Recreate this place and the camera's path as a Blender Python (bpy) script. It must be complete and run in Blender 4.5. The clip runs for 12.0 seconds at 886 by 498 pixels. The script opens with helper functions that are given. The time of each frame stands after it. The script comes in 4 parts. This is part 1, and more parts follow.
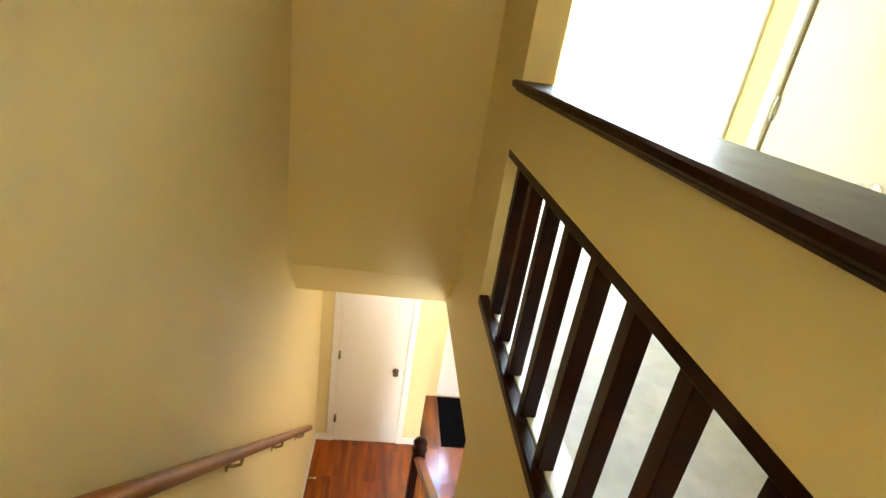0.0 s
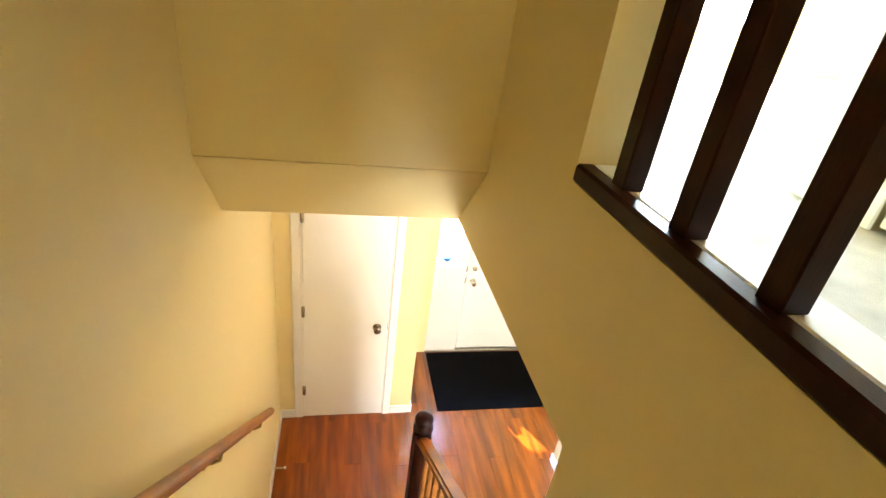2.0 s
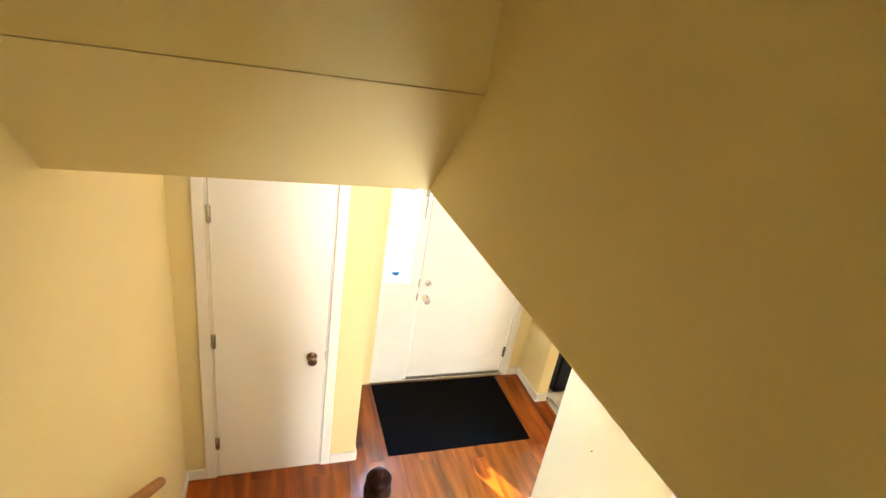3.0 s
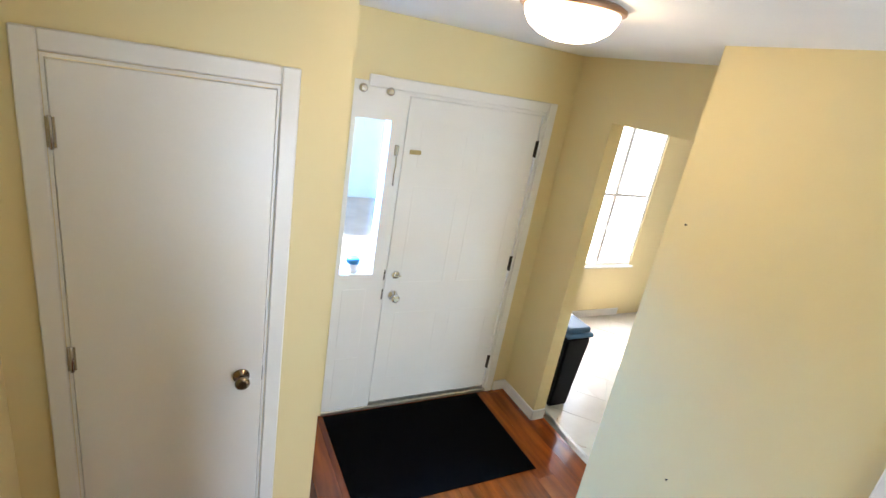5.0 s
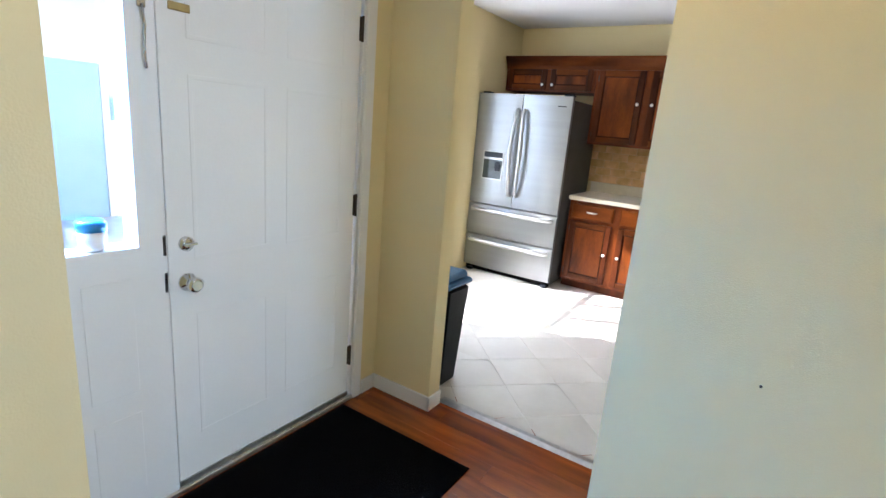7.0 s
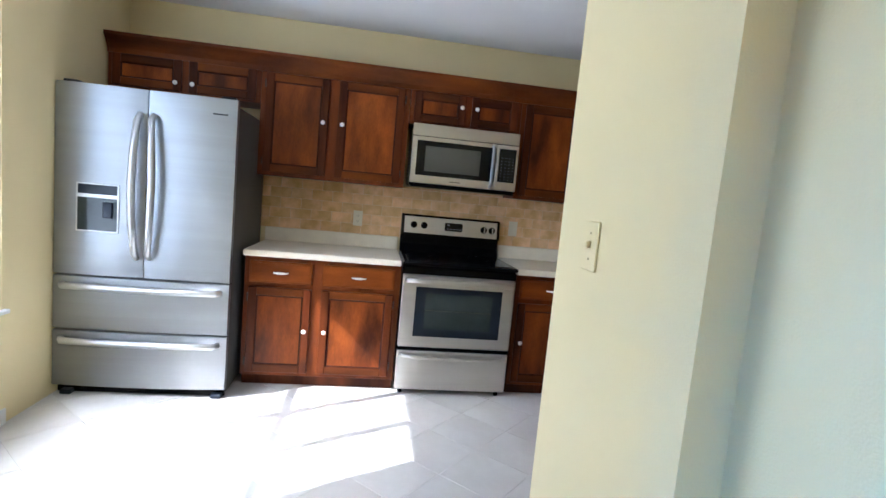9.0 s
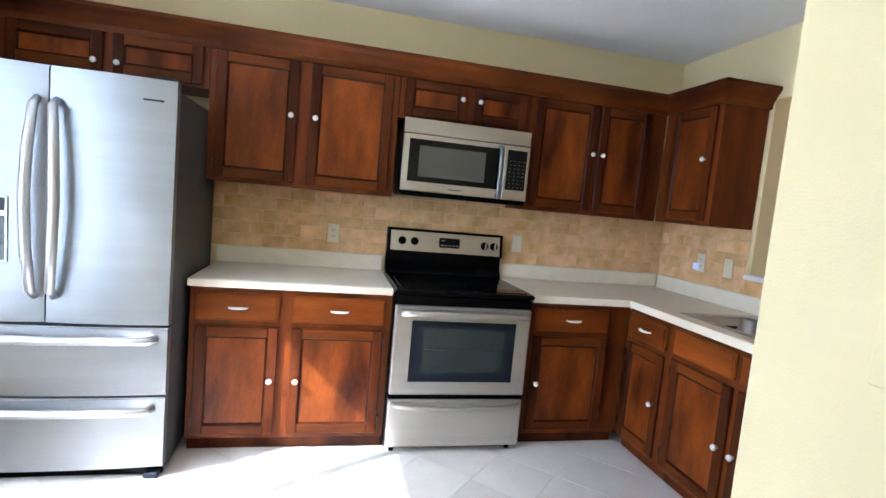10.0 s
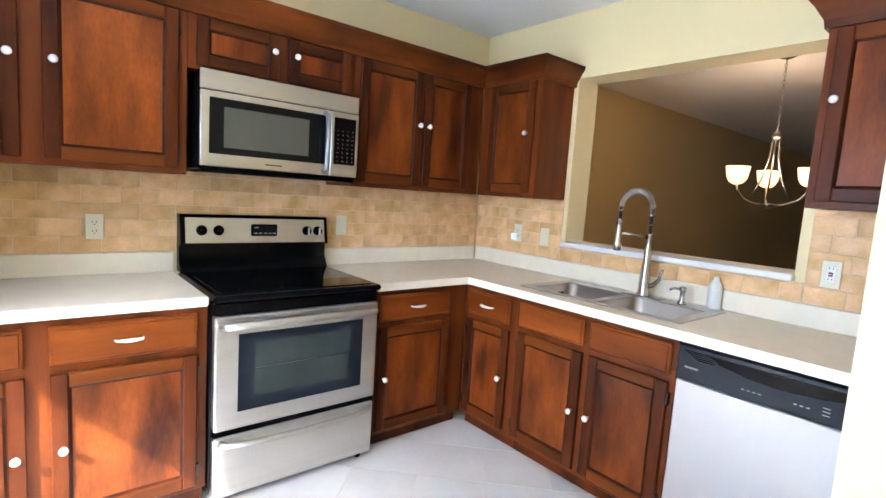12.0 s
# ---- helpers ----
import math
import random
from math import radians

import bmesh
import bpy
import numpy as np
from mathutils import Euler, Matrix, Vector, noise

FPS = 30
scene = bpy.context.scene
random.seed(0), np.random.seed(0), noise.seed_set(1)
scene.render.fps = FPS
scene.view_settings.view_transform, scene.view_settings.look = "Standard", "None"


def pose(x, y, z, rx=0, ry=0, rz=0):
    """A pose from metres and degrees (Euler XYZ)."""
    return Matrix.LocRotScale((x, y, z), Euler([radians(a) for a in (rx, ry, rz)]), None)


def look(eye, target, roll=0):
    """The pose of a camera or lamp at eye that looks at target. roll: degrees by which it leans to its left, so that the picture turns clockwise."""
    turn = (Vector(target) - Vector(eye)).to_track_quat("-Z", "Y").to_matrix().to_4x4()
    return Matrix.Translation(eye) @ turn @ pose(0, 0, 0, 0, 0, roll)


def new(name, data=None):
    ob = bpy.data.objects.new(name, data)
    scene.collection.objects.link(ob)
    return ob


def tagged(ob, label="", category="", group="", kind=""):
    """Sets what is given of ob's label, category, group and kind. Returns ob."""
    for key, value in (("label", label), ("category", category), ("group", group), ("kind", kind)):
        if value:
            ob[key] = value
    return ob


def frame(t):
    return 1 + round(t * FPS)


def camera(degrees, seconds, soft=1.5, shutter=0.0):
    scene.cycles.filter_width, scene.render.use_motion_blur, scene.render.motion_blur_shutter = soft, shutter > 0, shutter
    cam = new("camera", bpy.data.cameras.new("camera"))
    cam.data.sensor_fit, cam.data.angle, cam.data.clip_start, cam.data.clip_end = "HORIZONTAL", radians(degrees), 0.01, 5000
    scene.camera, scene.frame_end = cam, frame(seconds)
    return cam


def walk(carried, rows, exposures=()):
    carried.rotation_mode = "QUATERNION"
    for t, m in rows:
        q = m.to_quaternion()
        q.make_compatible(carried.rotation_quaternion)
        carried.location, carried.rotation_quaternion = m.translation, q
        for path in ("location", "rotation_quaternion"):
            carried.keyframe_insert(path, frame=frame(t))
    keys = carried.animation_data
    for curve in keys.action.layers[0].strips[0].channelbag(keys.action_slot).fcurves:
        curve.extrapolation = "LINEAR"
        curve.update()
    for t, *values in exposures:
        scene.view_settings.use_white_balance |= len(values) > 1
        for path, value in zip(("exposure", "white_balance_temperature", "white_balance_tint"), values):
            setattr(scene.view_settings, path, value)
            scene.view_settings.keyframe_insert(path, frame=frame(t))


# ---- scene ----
cam = camera(83.6, 12.0)
PATH = [
    (0, (-0.418, 0.388, 3.937), (-0.181, 2.213, 3.156), 8.9),
    (0.5, (-0.410, 0.587, 3.843), (0.159, 2.320, 3.024), 10.8),
    (1, (-0.445, 0.793, 3.670), (0.088, 2.495, 2.765), 8.9),
    (1.5, (-0.465, 1.018, 3.455), (-0.015, 2.717, 2.501), 11.8),
    (2, (-0.480, 1.265, 3.271), (-0.069, 2.984, 2.339), 7.8),
    (2.5, (-0.459, 1.503, 3.061), (0.057, 3.199, 2.135), 10.0),
    (2.7, (-0.444, 1.625, 2.975), (0.160, 3.315, 2.092), 9.2),
    (4.3, (-0.336, 2.21, 2.416), (0.41, 3.94, 1.745), 11.0),
    (4.5, (-0.336, 2.276, 2.356), (0.427, 3.981, 1.641), 12.4),
    (5, (-0.365, 2.513, 2.186), (0.547, 4.168, 1.53), 10.1),
    (5.5, (-0.366, 2.76, 1.958), (0.549, 4.43, 1.346), 11.2),
    (6, (-0.335, 2.976, 1.792), (0.805, 4.5, 1.175), 9.2),
    (6.5, (-0.263, 3.21, 1.587), (1.011, 4.639, 1.006), 8.2),
    (7, (-0.144, 3.46, 1.46), (1.488, 4.509, 0.975), 4.9),
    (7.5, (0.083, 3.749, 1.31), (1.938, 4.38, 0.907), 5.8),
    (7.7, (0.189, 3.874, 1.299), (2.071, 4.392, 0.864), 7.0),
    (9.3, (1.427, 4.328, 1.382), (3.378, 3.945, 1.171), 4.9),
    (9.5, (1.555, 4.378, 1.4), (3.501, 3.989, 1.146), 5.1),
    (10, (1.88, 4.397, 1.382), (3.819, 3.943, 1.201), 5.3),
    (10.5, (2.151, 4.462, 1.362), (3.955, 3.619, 1.177), 4.6),
    (11, (2.331, 4.539, 1.391), (3.92, 3.344, 1.173), 2.6),
    (11.5, (2.367, 4.565, 1.378), (3.903, 3.306, 1.142), 4.1),
    (12, (2.367, 4.579, 1.385), (3.893, 3.305, 1.165), 3.8),
]
EXPOSURES = [(0, 2.85, 8500, 21), (1, 3.1, 8500, 21), (2.7, 2.85, 9200, 21), (4.4, 2.1, 6900, 16), (5.5, 1.7, 6300, 16), (6.5, 1.6, 5800, 15), (7.7, 1.7, 5800, 16), (9.4, 1.5, 5250, 15), (10.4, 2.2, 5450, 15), (12, 2.5, 5450, 15)]
walk(cam, [(t, look(eye, target, roll)) for t, eye, target, roll in PATH], EXPOSURES)

# ---- world, sun, window light, added lamps ----
SUN = Vector((-0.545, 1.08, 1.06)).normalized()          # towards the sun
world = bpy.data.worlds.new("sky")
scene.world = world
world.use_nodes = True
wn = world.node_tree.nodes
sky = wn.new("ShaderNodeTexSky")
sky.sky_type, sky.sun_disc = "NISHITA", False
sky.sun_elevation = math.asin(SUN.z)
sky.sun_rotation = math.atan2(SUN.x, SUN.y)
wn["Background"].inputs["Strength"].default_value = 0.07
world.node_tree.links.new(sky.outputs["Color"], wn["Background"].inputs["Color"])
sun = new("sun", bpy.data.lights.new("sun", "SUN"))
sun.data.energy, sun.data.angle, sun.data.color = 5.0, radians(0.6), (1.0, 0.95, 0.87)
sun.matrix_world = look(SUN * 30, (0, 0, 0))


def window_light(name, x, y, z, w, h, energy, colour=(0.86, 0.93, 1.0), turn=0):
    """An area lamp, mostly sky light in a window opening; faces -y when turn is 0."""
    ob = new(name, bpy.data.lights.new(name, "AREA"))
    ob.data.shape, ob.data.size, ob.data.size_y, ob.data.energy, ob.data.color = "RECTANGLE", w, h, energy, colour
    ob.matrix_world = pose(x, y, z, -90, 0, turn)
    ob.visible_camera = True
    return ob


window_light("kitchen_sky", 3.19, 6.10, 1.36, 1.34, 1.44, 11, (0.80, 0.91, 1.0))
window_light("loft_sky", 2.65, 6.285, 4.06, 2.38, 1.56, 115, (0.42, 0.70, 1.0))
# Lamp in an unseen back opening, added to brighten the front door and hall.
window_light("hall_back_fill", 0.68, 0.535, 0.86, 0.80, 1.46, 13, (0.66, 0.84, 1.0), 180)
# Added blue lamp outside, aimed through the sidelight to tint the hall wall.
side_fill = window_light("sidelight_fill", 0.15, 6.0, 2.2, 0.75, 0.45, 130, (0.13, 0.43, 1.0))
side_fill.matrix_world = look((0.15, 6.0, 2.2), (1.245, 3.3, 0.8))

for ang in (172, 292, 52):
    bulb = new("chandelier_bulb", bpy.data.lights.new("chandelier_bulb", "POINT"))
    bulb.data.energy, bulb.data.color, bulb.data.shadow_soft_size = 0.9, (1.0, 0.66, 0.34), 0.03
    bulb.location = (3.590 + 0.235 * math.cos(radians(ang)), 0.69 + 0.235 * math.sin(radians(ang)), 1.735)

# ---- materials ----
def material(name, base, rough=0.6, metal=0.0, var=0.12, scale=6.0, bump=0.05, bump_scale=120.0, dark=None, stretch=(1, 1, 1), spec=0.5, coat=0.0, per_piece=0.0):
    """A surface with broad stains, fine grain and fine relief, in object space at real size."""
    m = bpy.data.materials.new(name)
    m.use_nodes = True
    nt = m.node_tree
    n, link = nt.nodes, nt.links.new
    p = n["Principled BSDF"]
    tc = n.new("ShaderNodeTexCoord")
    mp = n.new("ShaderNodeMapping")
    mp.inputs["Scale"].default_value = stretch
    link(tc.outputs["Object"], mp.inputs["Vector"])
    broad, fine = n.new("ShaderNodeTexNoise"), n.new("ShaderNodeTexNoise")
    broad.inputs["Scale"].default_value, broad.inputs["Detail"].default_value = scale, 5
    fine.inputs["Scale"].default_value, fine.inputs["Detail"].default_value = bump_scale, 3
    link(mp.outputs["Vector"], broad.inputs["Vector"])
    link(mp.outputs["Vector"], fine.inputs["Vector"])
    ramp = n.new("ShaderNodeValToRGB")
    d = dark or tuple(c * (1 - var * 2) for c in base)
    ramp.color_ramp.elements[0].position, ramp.color_ramp.elements[1].position = 0.32, 0.68
    ramp.color_ramp.elements[0].color, ramp.color_ramp.elements[1].color = (*d, 1), (*base, 1)
    link(broad.outputs["Fac"], ramp.inputs["Fac"])
    colour = ramp.outputs["Color"]
    mix = n.new("ShaderNodeMixRGB")
    mix.blend_type, mix.inputs["Fac"].default_value = "MULTIPLY", min(1.0, var * 1.5)
    link(colour, mix.inputs["Color1"])
    link(fine.outputs["Fac"], mix.inputs["Color2"])
    colour = mix.outputs["Color"]
    gain = n.new("ShaderNodeHueSaturation")
    gain.inputs["Value"].default_value = 1 + min(1.0, var * 1.5) * 0.5
    link(colour, gain.inputs["Color"])
    if per_piece:
        info, vary = n.new("ShaderNodeObjectInfo"), n.new("ShaderNodeMapRange")
        top = gain.inputs["Value"].default_value
        vary.inputs["To Min"].default_value, vary.inputs["To Max"].default_value = top * (1 - per_piece), top * (1 + per_piece)
        link(info.outputs["Random"], vary.inputs["Value"])
        link(vary.outputs["Result"], gain.inputs["Value"])
        off = n.new("ShaderNodeVectorMath")
        off.operation = "SCALE"
        off.inputs["Scale"].default_value = 37.0
        comb = n.new("ShaderNodeCombineXYZ")
        for axis in ("X", "Y", "Z"):
            link(info.outputs["Random"], comb.inputs[axis])
        link(comb.outputs["Vector"], off.inputs[0])
        link(off.outputs["Vector"], mp.inputs["Location"])
    link(gain.outputs["Color"], p.inputs["Base Color"])
    rr = n.new("ShaderNodeMapRange")
    rr.inputs["To Min"].default_value, rr.inputs["To Max"].default_value = max(0.02, rough * 0.8), min(1, rough * 1.2)
    link(broad.outputs["Fac"], rr.inputs["Value"])
    link(rr.outputs["Result"], p.inputs["Roughness"])
    p.inputs["Metallic"].default_value = metal
    p.inputs["Specular IOR Level"].default_value = spec
    p.inputs["Coat Weight"].default_value = coat
    p.inputs["Coat Roughness"].default_value = 0.07
    if bump:
        b = n.new("ShaderNodeBump")
        b.inputs["Strength"].default_value, b.inputs["Distance"].default_value = bump, 0.01
        link(fine.outputs["Fac"], b.inputs["Height"])
        link(b.outputs["Normal"], p.inputs["Normal"])
    return m


def glow(name, colour, strength):
    m = bpy.data.materials.new(name)
    m.use_nodes = True
    p = m.node_tree.nodes["Principled BSDF"]
    p.inputs["Base Color"].default_value = (0.9, 0.88, 0.84, 1)
    p.inputs["Emission Color"].default_value, p.inputs["Emission Strength"].default_value = (*colour, 1), strength
    return m


def clear(name, colour=(1, 1, 1), rough=0.0):
    m = bpy.data.materials.new(name)
    m.use_nodes = True
    p = m.node_tree.nodes["Principled BSDF"]
    p.inputs["Base Color"].default_value = (*colour, 1)
    p.inputs["Transmission Weight"].default_value, p.inputs["Roughness"].default_value, p.inputs["IOR"].default_value = 1.0, rough, 1.45
    return m


CREAM = material("cream_wall_paint", (0.80, 0.675, 0.375), 0.55, var=0.02, scale=1.3, bump=0.10, bump_scale=260)
BROWN = material("brown_wall_paint", (0.64, 0.49, 0.24), 0.6, var=0.03, scale=1.5, bump=0.08, bump_scale=260)
WHITE = material("white_gloss_paint", (0.83, 0.82, 0.80), 0.35, var=0.02, scale=2, bump=0.03, bump_scale=90)
CEIL = material("white_ceiling_paint", (0.87, 0.86, 0.85), 0.8, var=0.02, scale=3, bump=0.25, bump_scale=150)
CARPET = material("pale_carpet", (0.66, 0.62, 0.56), 0.95, var=0.10, scale=9, bump=0.9, bump_scale=420, spec=0.1)
CHERRY = material("stained_cherry_wood", (0.105, 0.023, 0.004), 0.42, var=0.2, scale=2.6, bump=0.03, bump_scale=60, dark=(0.024, 0.0042, 0.0012), stretch=(3.0, 3.0, 0.55), coat=0.03, spec=0.13, per_piece=0.12)
CHERRY_H = material("stained_cherry_wood_level_grain", (0.175, 0.044, 0.005), 0.42, var=0.2, scale=2.0, bump=0.03, bump_scale=60, dark=(0.034, 0.0065, 0.0016), stretch=(0.6, 0.6, 3.0), coat=0.03, spec=0.13, per_piece=0.15)
CHERRY_L = material("stained_cherry_wood_panel", (0.27, 0.063, 0.008), 0.36, var=0.3, scale=3.2, bump=0.04, bump_scale=60, dark=(0.042, 0.0075, 0.002), stretch=(2.0, 2.0, 0.6), coat=0.04, spec=0.15, per_piece=0.12)
CHERRY_F = material("amber_cherry_face_frame", (0.175, 0.039, 0.006), 0.4, var=0.2, scale=2.4, bump=0.03, bump_scale=60, dark=(0.062, 0.015, 0.003), stretch=(3.0, 3.0, 0.5), coat=0.04, spec=0.15)
AMBER = material("amber_cherry_drawer_front", (0.27, 0.066, 0.008), 0.36, var=0.2, scale=2.2, bump=0.03, bump_scale=60, dark=(0.11, 0.024, 0.003), stretch=(0.6, 0.6, 3.0), coat=0.04, spec=0.15, per_piece=0.15)
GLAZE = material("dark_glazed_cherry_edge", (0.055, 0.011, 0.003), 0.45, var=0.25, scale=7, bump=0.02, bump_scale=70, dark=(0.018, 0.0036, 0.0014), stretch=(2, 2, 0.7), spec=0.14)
ESPRESSO = material("dark_stained_wood", (0.026, 0.0045, 0.0025), 0.42, var=0.2, scale=5, bump=0.04, bump_scale=70, stretch=(3, 3, 0.5), coat=0.03, spec=0.14, per_piece=0.2)
RAILWOOD = material("oiled_oak", (0.36, 0.130, 0.028), 0.4, var=0.2, scale=4, bump=0.05, bump_scale=70, dark=(0.21, 0.066, 0.014), stretch=(3, 0.6, 3), coat=0.08, spec=0.35)
PLANK = material("red_brown_floor_board", (0.36, 0.076, 0.010), 0.17, var=0.14, scale=2.4, bump=0.03, bump_scale=50, dark=(0.14, 0.030, 0.006), stretch=(7, 0.7, 1), coat=0.3, per_piece=0.07)
GAP = material("dark_joint", (0.13, 0.038, 0.012), 0.8, var=0.1)
TILE = material("white_marbled_floor_tile", (0.74, 0.72, 0.68), 0.22, var=0.05, scale=2.2, bump=0.03, bump_scale=30, dark=(0.64, 0.61, 0.57), coat=0.3, per_piece=0.03)
GROUT = material("grey_grout", (0.69, 0.67, 0.63), 0.85, var=0.08)
STONE = material("tan_travertine_tile", (0.88, 0.585, 0.315), 0.45, var=0.14, scale=9, bump=0.10, bump_scale=90, dark=(0.62, 0.37, 0.14), per_piece=0.07, spec=0.3)
STONE_G = material("buff_grout", (0.86, 0.69, 0.46), 0.85, var=0.1)
COUNTER = material("cream_laminate", (0.86, 0.79, 0.64), 0.38, var=0.03, scale=14, bump=0.03, bump_scale=300, spec=0.35)
STEEL = material("brushed_steel", (0.33, 0.345, 0.36), 0.42, 1.0, var=0.05, scale=1.2, bump=0.02, bump_scale=55, stretch=(0.4, 0.4, 14))
STEEL_H = material("level_brushed_steel", (0.62, 0.60, 0.56), 0.36, 1.0, var=0.05, scale=1.4, bump=0.025, bump_scale=55, stretch=(0.5, 8, 12))
STEEL_D = material("soft_brushed_steel", (0.52, 0.50, 0.49), 0.5, 1.0, var=0.025, scale=1.4, bump=0.025, bump_scale=55, stretch=(14, 0.5, 0.5))
STEEL_P = material("polished_steel_bar", (0.58, 0.59, 0.60), 0.42, 1.0, var=0.04, scale=3, bump=0.01, bump_scale=80)
SINKSTEEL = material("satin_steel", (0.56, 0.55, 0.53), 0.3, 1.0, var=0.08, scale=6, bump=0.02, bump_scale=200)
NICKEL = material("brushed_nickel", (0.56, 0.54, 0.51), 0.25, 1.0, var=0.04, scale=9, bump=0.01)
CHROME = material("chrome", (0.75, 0.75, 0.75), 0.1, 1.0, var=0.02, scale=9, bump=0.0)
BRASS = material("old_brass", (0.50, 0.40, 0.20), 0.35, 1.0, var=0.1, scale=20, bump=0.02)
COPPER = material("brown_lamp_metal", (0.36, 0.22, 0.14), 0.4, 0.7, var=0.1, scale=20, bump=0.02)
ANTIQUE = material("antique_nickel", (0.26, 0.20, 0.15), 0.18, 1.0, var=0.08, scale=20, bump=0.0)
BRONZE = material("dark_bronze", (0.06, 0.045, 0.035), 0.4, 0.8, var=0.1, scale=20, bump=0.02)
BLACK = material("black_enamel", (0.002, 0.002, 0.0025), 0.14, var=0.1, scale=5, bump=0.01, spec=0.1)
BLACKGLASS = material("black_glass", (0.004, 0.005, 0.006), 0.05, var=0.05, scale=3, bump=0.0, spec=0.28)
GREYGLASS = material("grey_oven_window", (0.034, 0.044, 0.042), 0.08, var=0.2, scale=4, bump=0.0, spec=0.4)
SCREEN = material("grey_mesh_window", (0.085, 0.083, 0.065), 0.15, var=0.08, scale=300, bump=0.05, bump_scale=900)
SLATE = material("dark_blue_grey_plastic", (0.008, 0.012, 0.020), 0.3, var=0.1, scale=8, bump=0.02, spec=0.25)
BIN = material("black_bin_plastic", (0.004, 0.005, 0.008), 0.35, var=0.1, scale=9, bump=0.06, bump_scale=200, spec=0.1)
RUBBER = material("black_ribbed_mat", (0.004, 0.004, 0.0045), 0.9, var=0.25, scale=40, bump=0.7, bump_scale=260, spec=0.03)
PORCELAIN = material("white_porcelain", (0.86, 0.84, 0.80), 0.15, var=0.01, bump=0.0)
IVORY = material("ivory_plastic", (0.78, 0.72, 0.55), 0.35, var=0.02, bump=0.0)
DARKSLOT = material("black_slot", (0.02, 0.02, 0.02), 0.6, var=0.05)
RED = material("red_plastic", (0.5, 0.03, 0.02), 0.4, var=0.05)
BLUEGLOW = glow("blue_night_light", (0.25, 0.45, 1.0), 0.12)
LETTER = material("pale_print", (0.30, 0.31, 0.33), 0.5, var=0.02)
# Blue here is the window's reflection, put into the lid's base colour.
SKYTINT_LID = material("lid_plastic_with_sky_reflection_tint", (0.07, 0.17, 0.32), 0.22, var=0.08, scale=9, bump=0.03)
BLUESIGN = material("blue_plastic", (0.02, 0.20, 0.42), 0.3, var=0.05)
ALU = material("aluminium_strip", (0.55, 0.55, 0.54), 0.35, 1.0, var=0.1, scale=30)
GLASS = clear("window_glass")
BOTTLE = material("frosted_plastic", (0.80, 0.80, 0.76), 0.35, var=0.03, scale=20, bump=0.0)
GRASS = material("lawn", (0.07, 0.12, 0.035), 0.9, var=0.3, scale=3, bump=0.5, bump_scale=90)
PATH_M = material("concrete_path", (0.60, 0.59, 0.57), 0.85, var=0.1, scale=4, bump=0.2)
SIDING = material("blue_grey_siding_paint", (0.42, 0.62, 0.85), 0.6, var=0.06, scale=2, bump=0.05)
DOME = glow("lit_opal_glass", (1.0, 0.78, 0.48), 8.2)
# Glow of the added landing lamp, which only brightens the stairwell.
ADDED_DOME = glow("added_landing_lamp_glow", (1.0, 0.76, 0.30), 10.0)
SHADE = glow("lit_frosted_shade", (1.0, 0.46, 0.14), 0.5)

# ---- small mesh tools ----
def sheet(us, vs, holes, lo, hi, axis):
    """One solid slab over the grid us x vs, less the cells (i, j) in holes; axis as in prism()."""
    bm, seen = bmesh.new(), {}
    place = {"x": lambda a, b, c: (c, a, b), "y": lambda a, b, c: (a, c, b), "z": lambda a, b, c: (a, b, c)}[axis]

    def v(i, j, k):
        if (i, j, k) not in seen:
            seen[i, j, k] = bm.verts.new(place(us[i], vs[j], (lo, hi)[k]))
        return seen[i, j, k]

    cells = {(i, j) for i in range(len(us) - 1) for j in range(len(vs) - 1)} - set(holes)
    for i, j in cells:
        for k in (0, 1):
            bm.faces.new((v(i, j, k), v(i + 1, j, k), v(i + 1, j + 1, k), v(i, j + 1, k)))
        for di, dj, a, b in ((-1, 0, (i, j), (i, j + 1)), (1, 0, (i + 1, j), (i + 1, j + 1)), (0, -1, (i, j), (i + 1, j)), (0, 1, (i, j + 1), (i + 1, j + 1))):
            if (i + di, j + dj) not in cells:
                bm.faces.new((v(*a, 0), v(*b, 0), v(*b, 1), v(*a, 1)))
    bmesh.ops.recalc_face_normals(bm, faces=bm.faces)
    return bm


def box(bm, x0, x1, y0, y1, z0, z1, bevel=0.0, segments=1):
    v = [bm.verts.new((x, y, z)) for z in (z0, z1) for x, y in ((x0, y0), (x1, y0), (x1, y1), (x0, y1))]
    faces = [bm.faces.new([v[i] for i in f]) for f in ((3, 2, 1, 0), (4, 5, 6, 7), (0, 1, 5, 4), (1, 2, 6, 5), (2, 3, 7, 6), (3, 0, 4, 7))]
    if bevel:
        edges = list({e for f in faces for e in f.edges})
        bmesh.ops.bevel(bm, geom=edges, offset=bevel, segments=segments, affect="EDGES", profile=0.7)
    return bm


def boxes(*rows, bevel=0.0):
    bm = bmesh.new()
    for row in rows:
        box(bm, *row, bevel=bevel)
    return bm


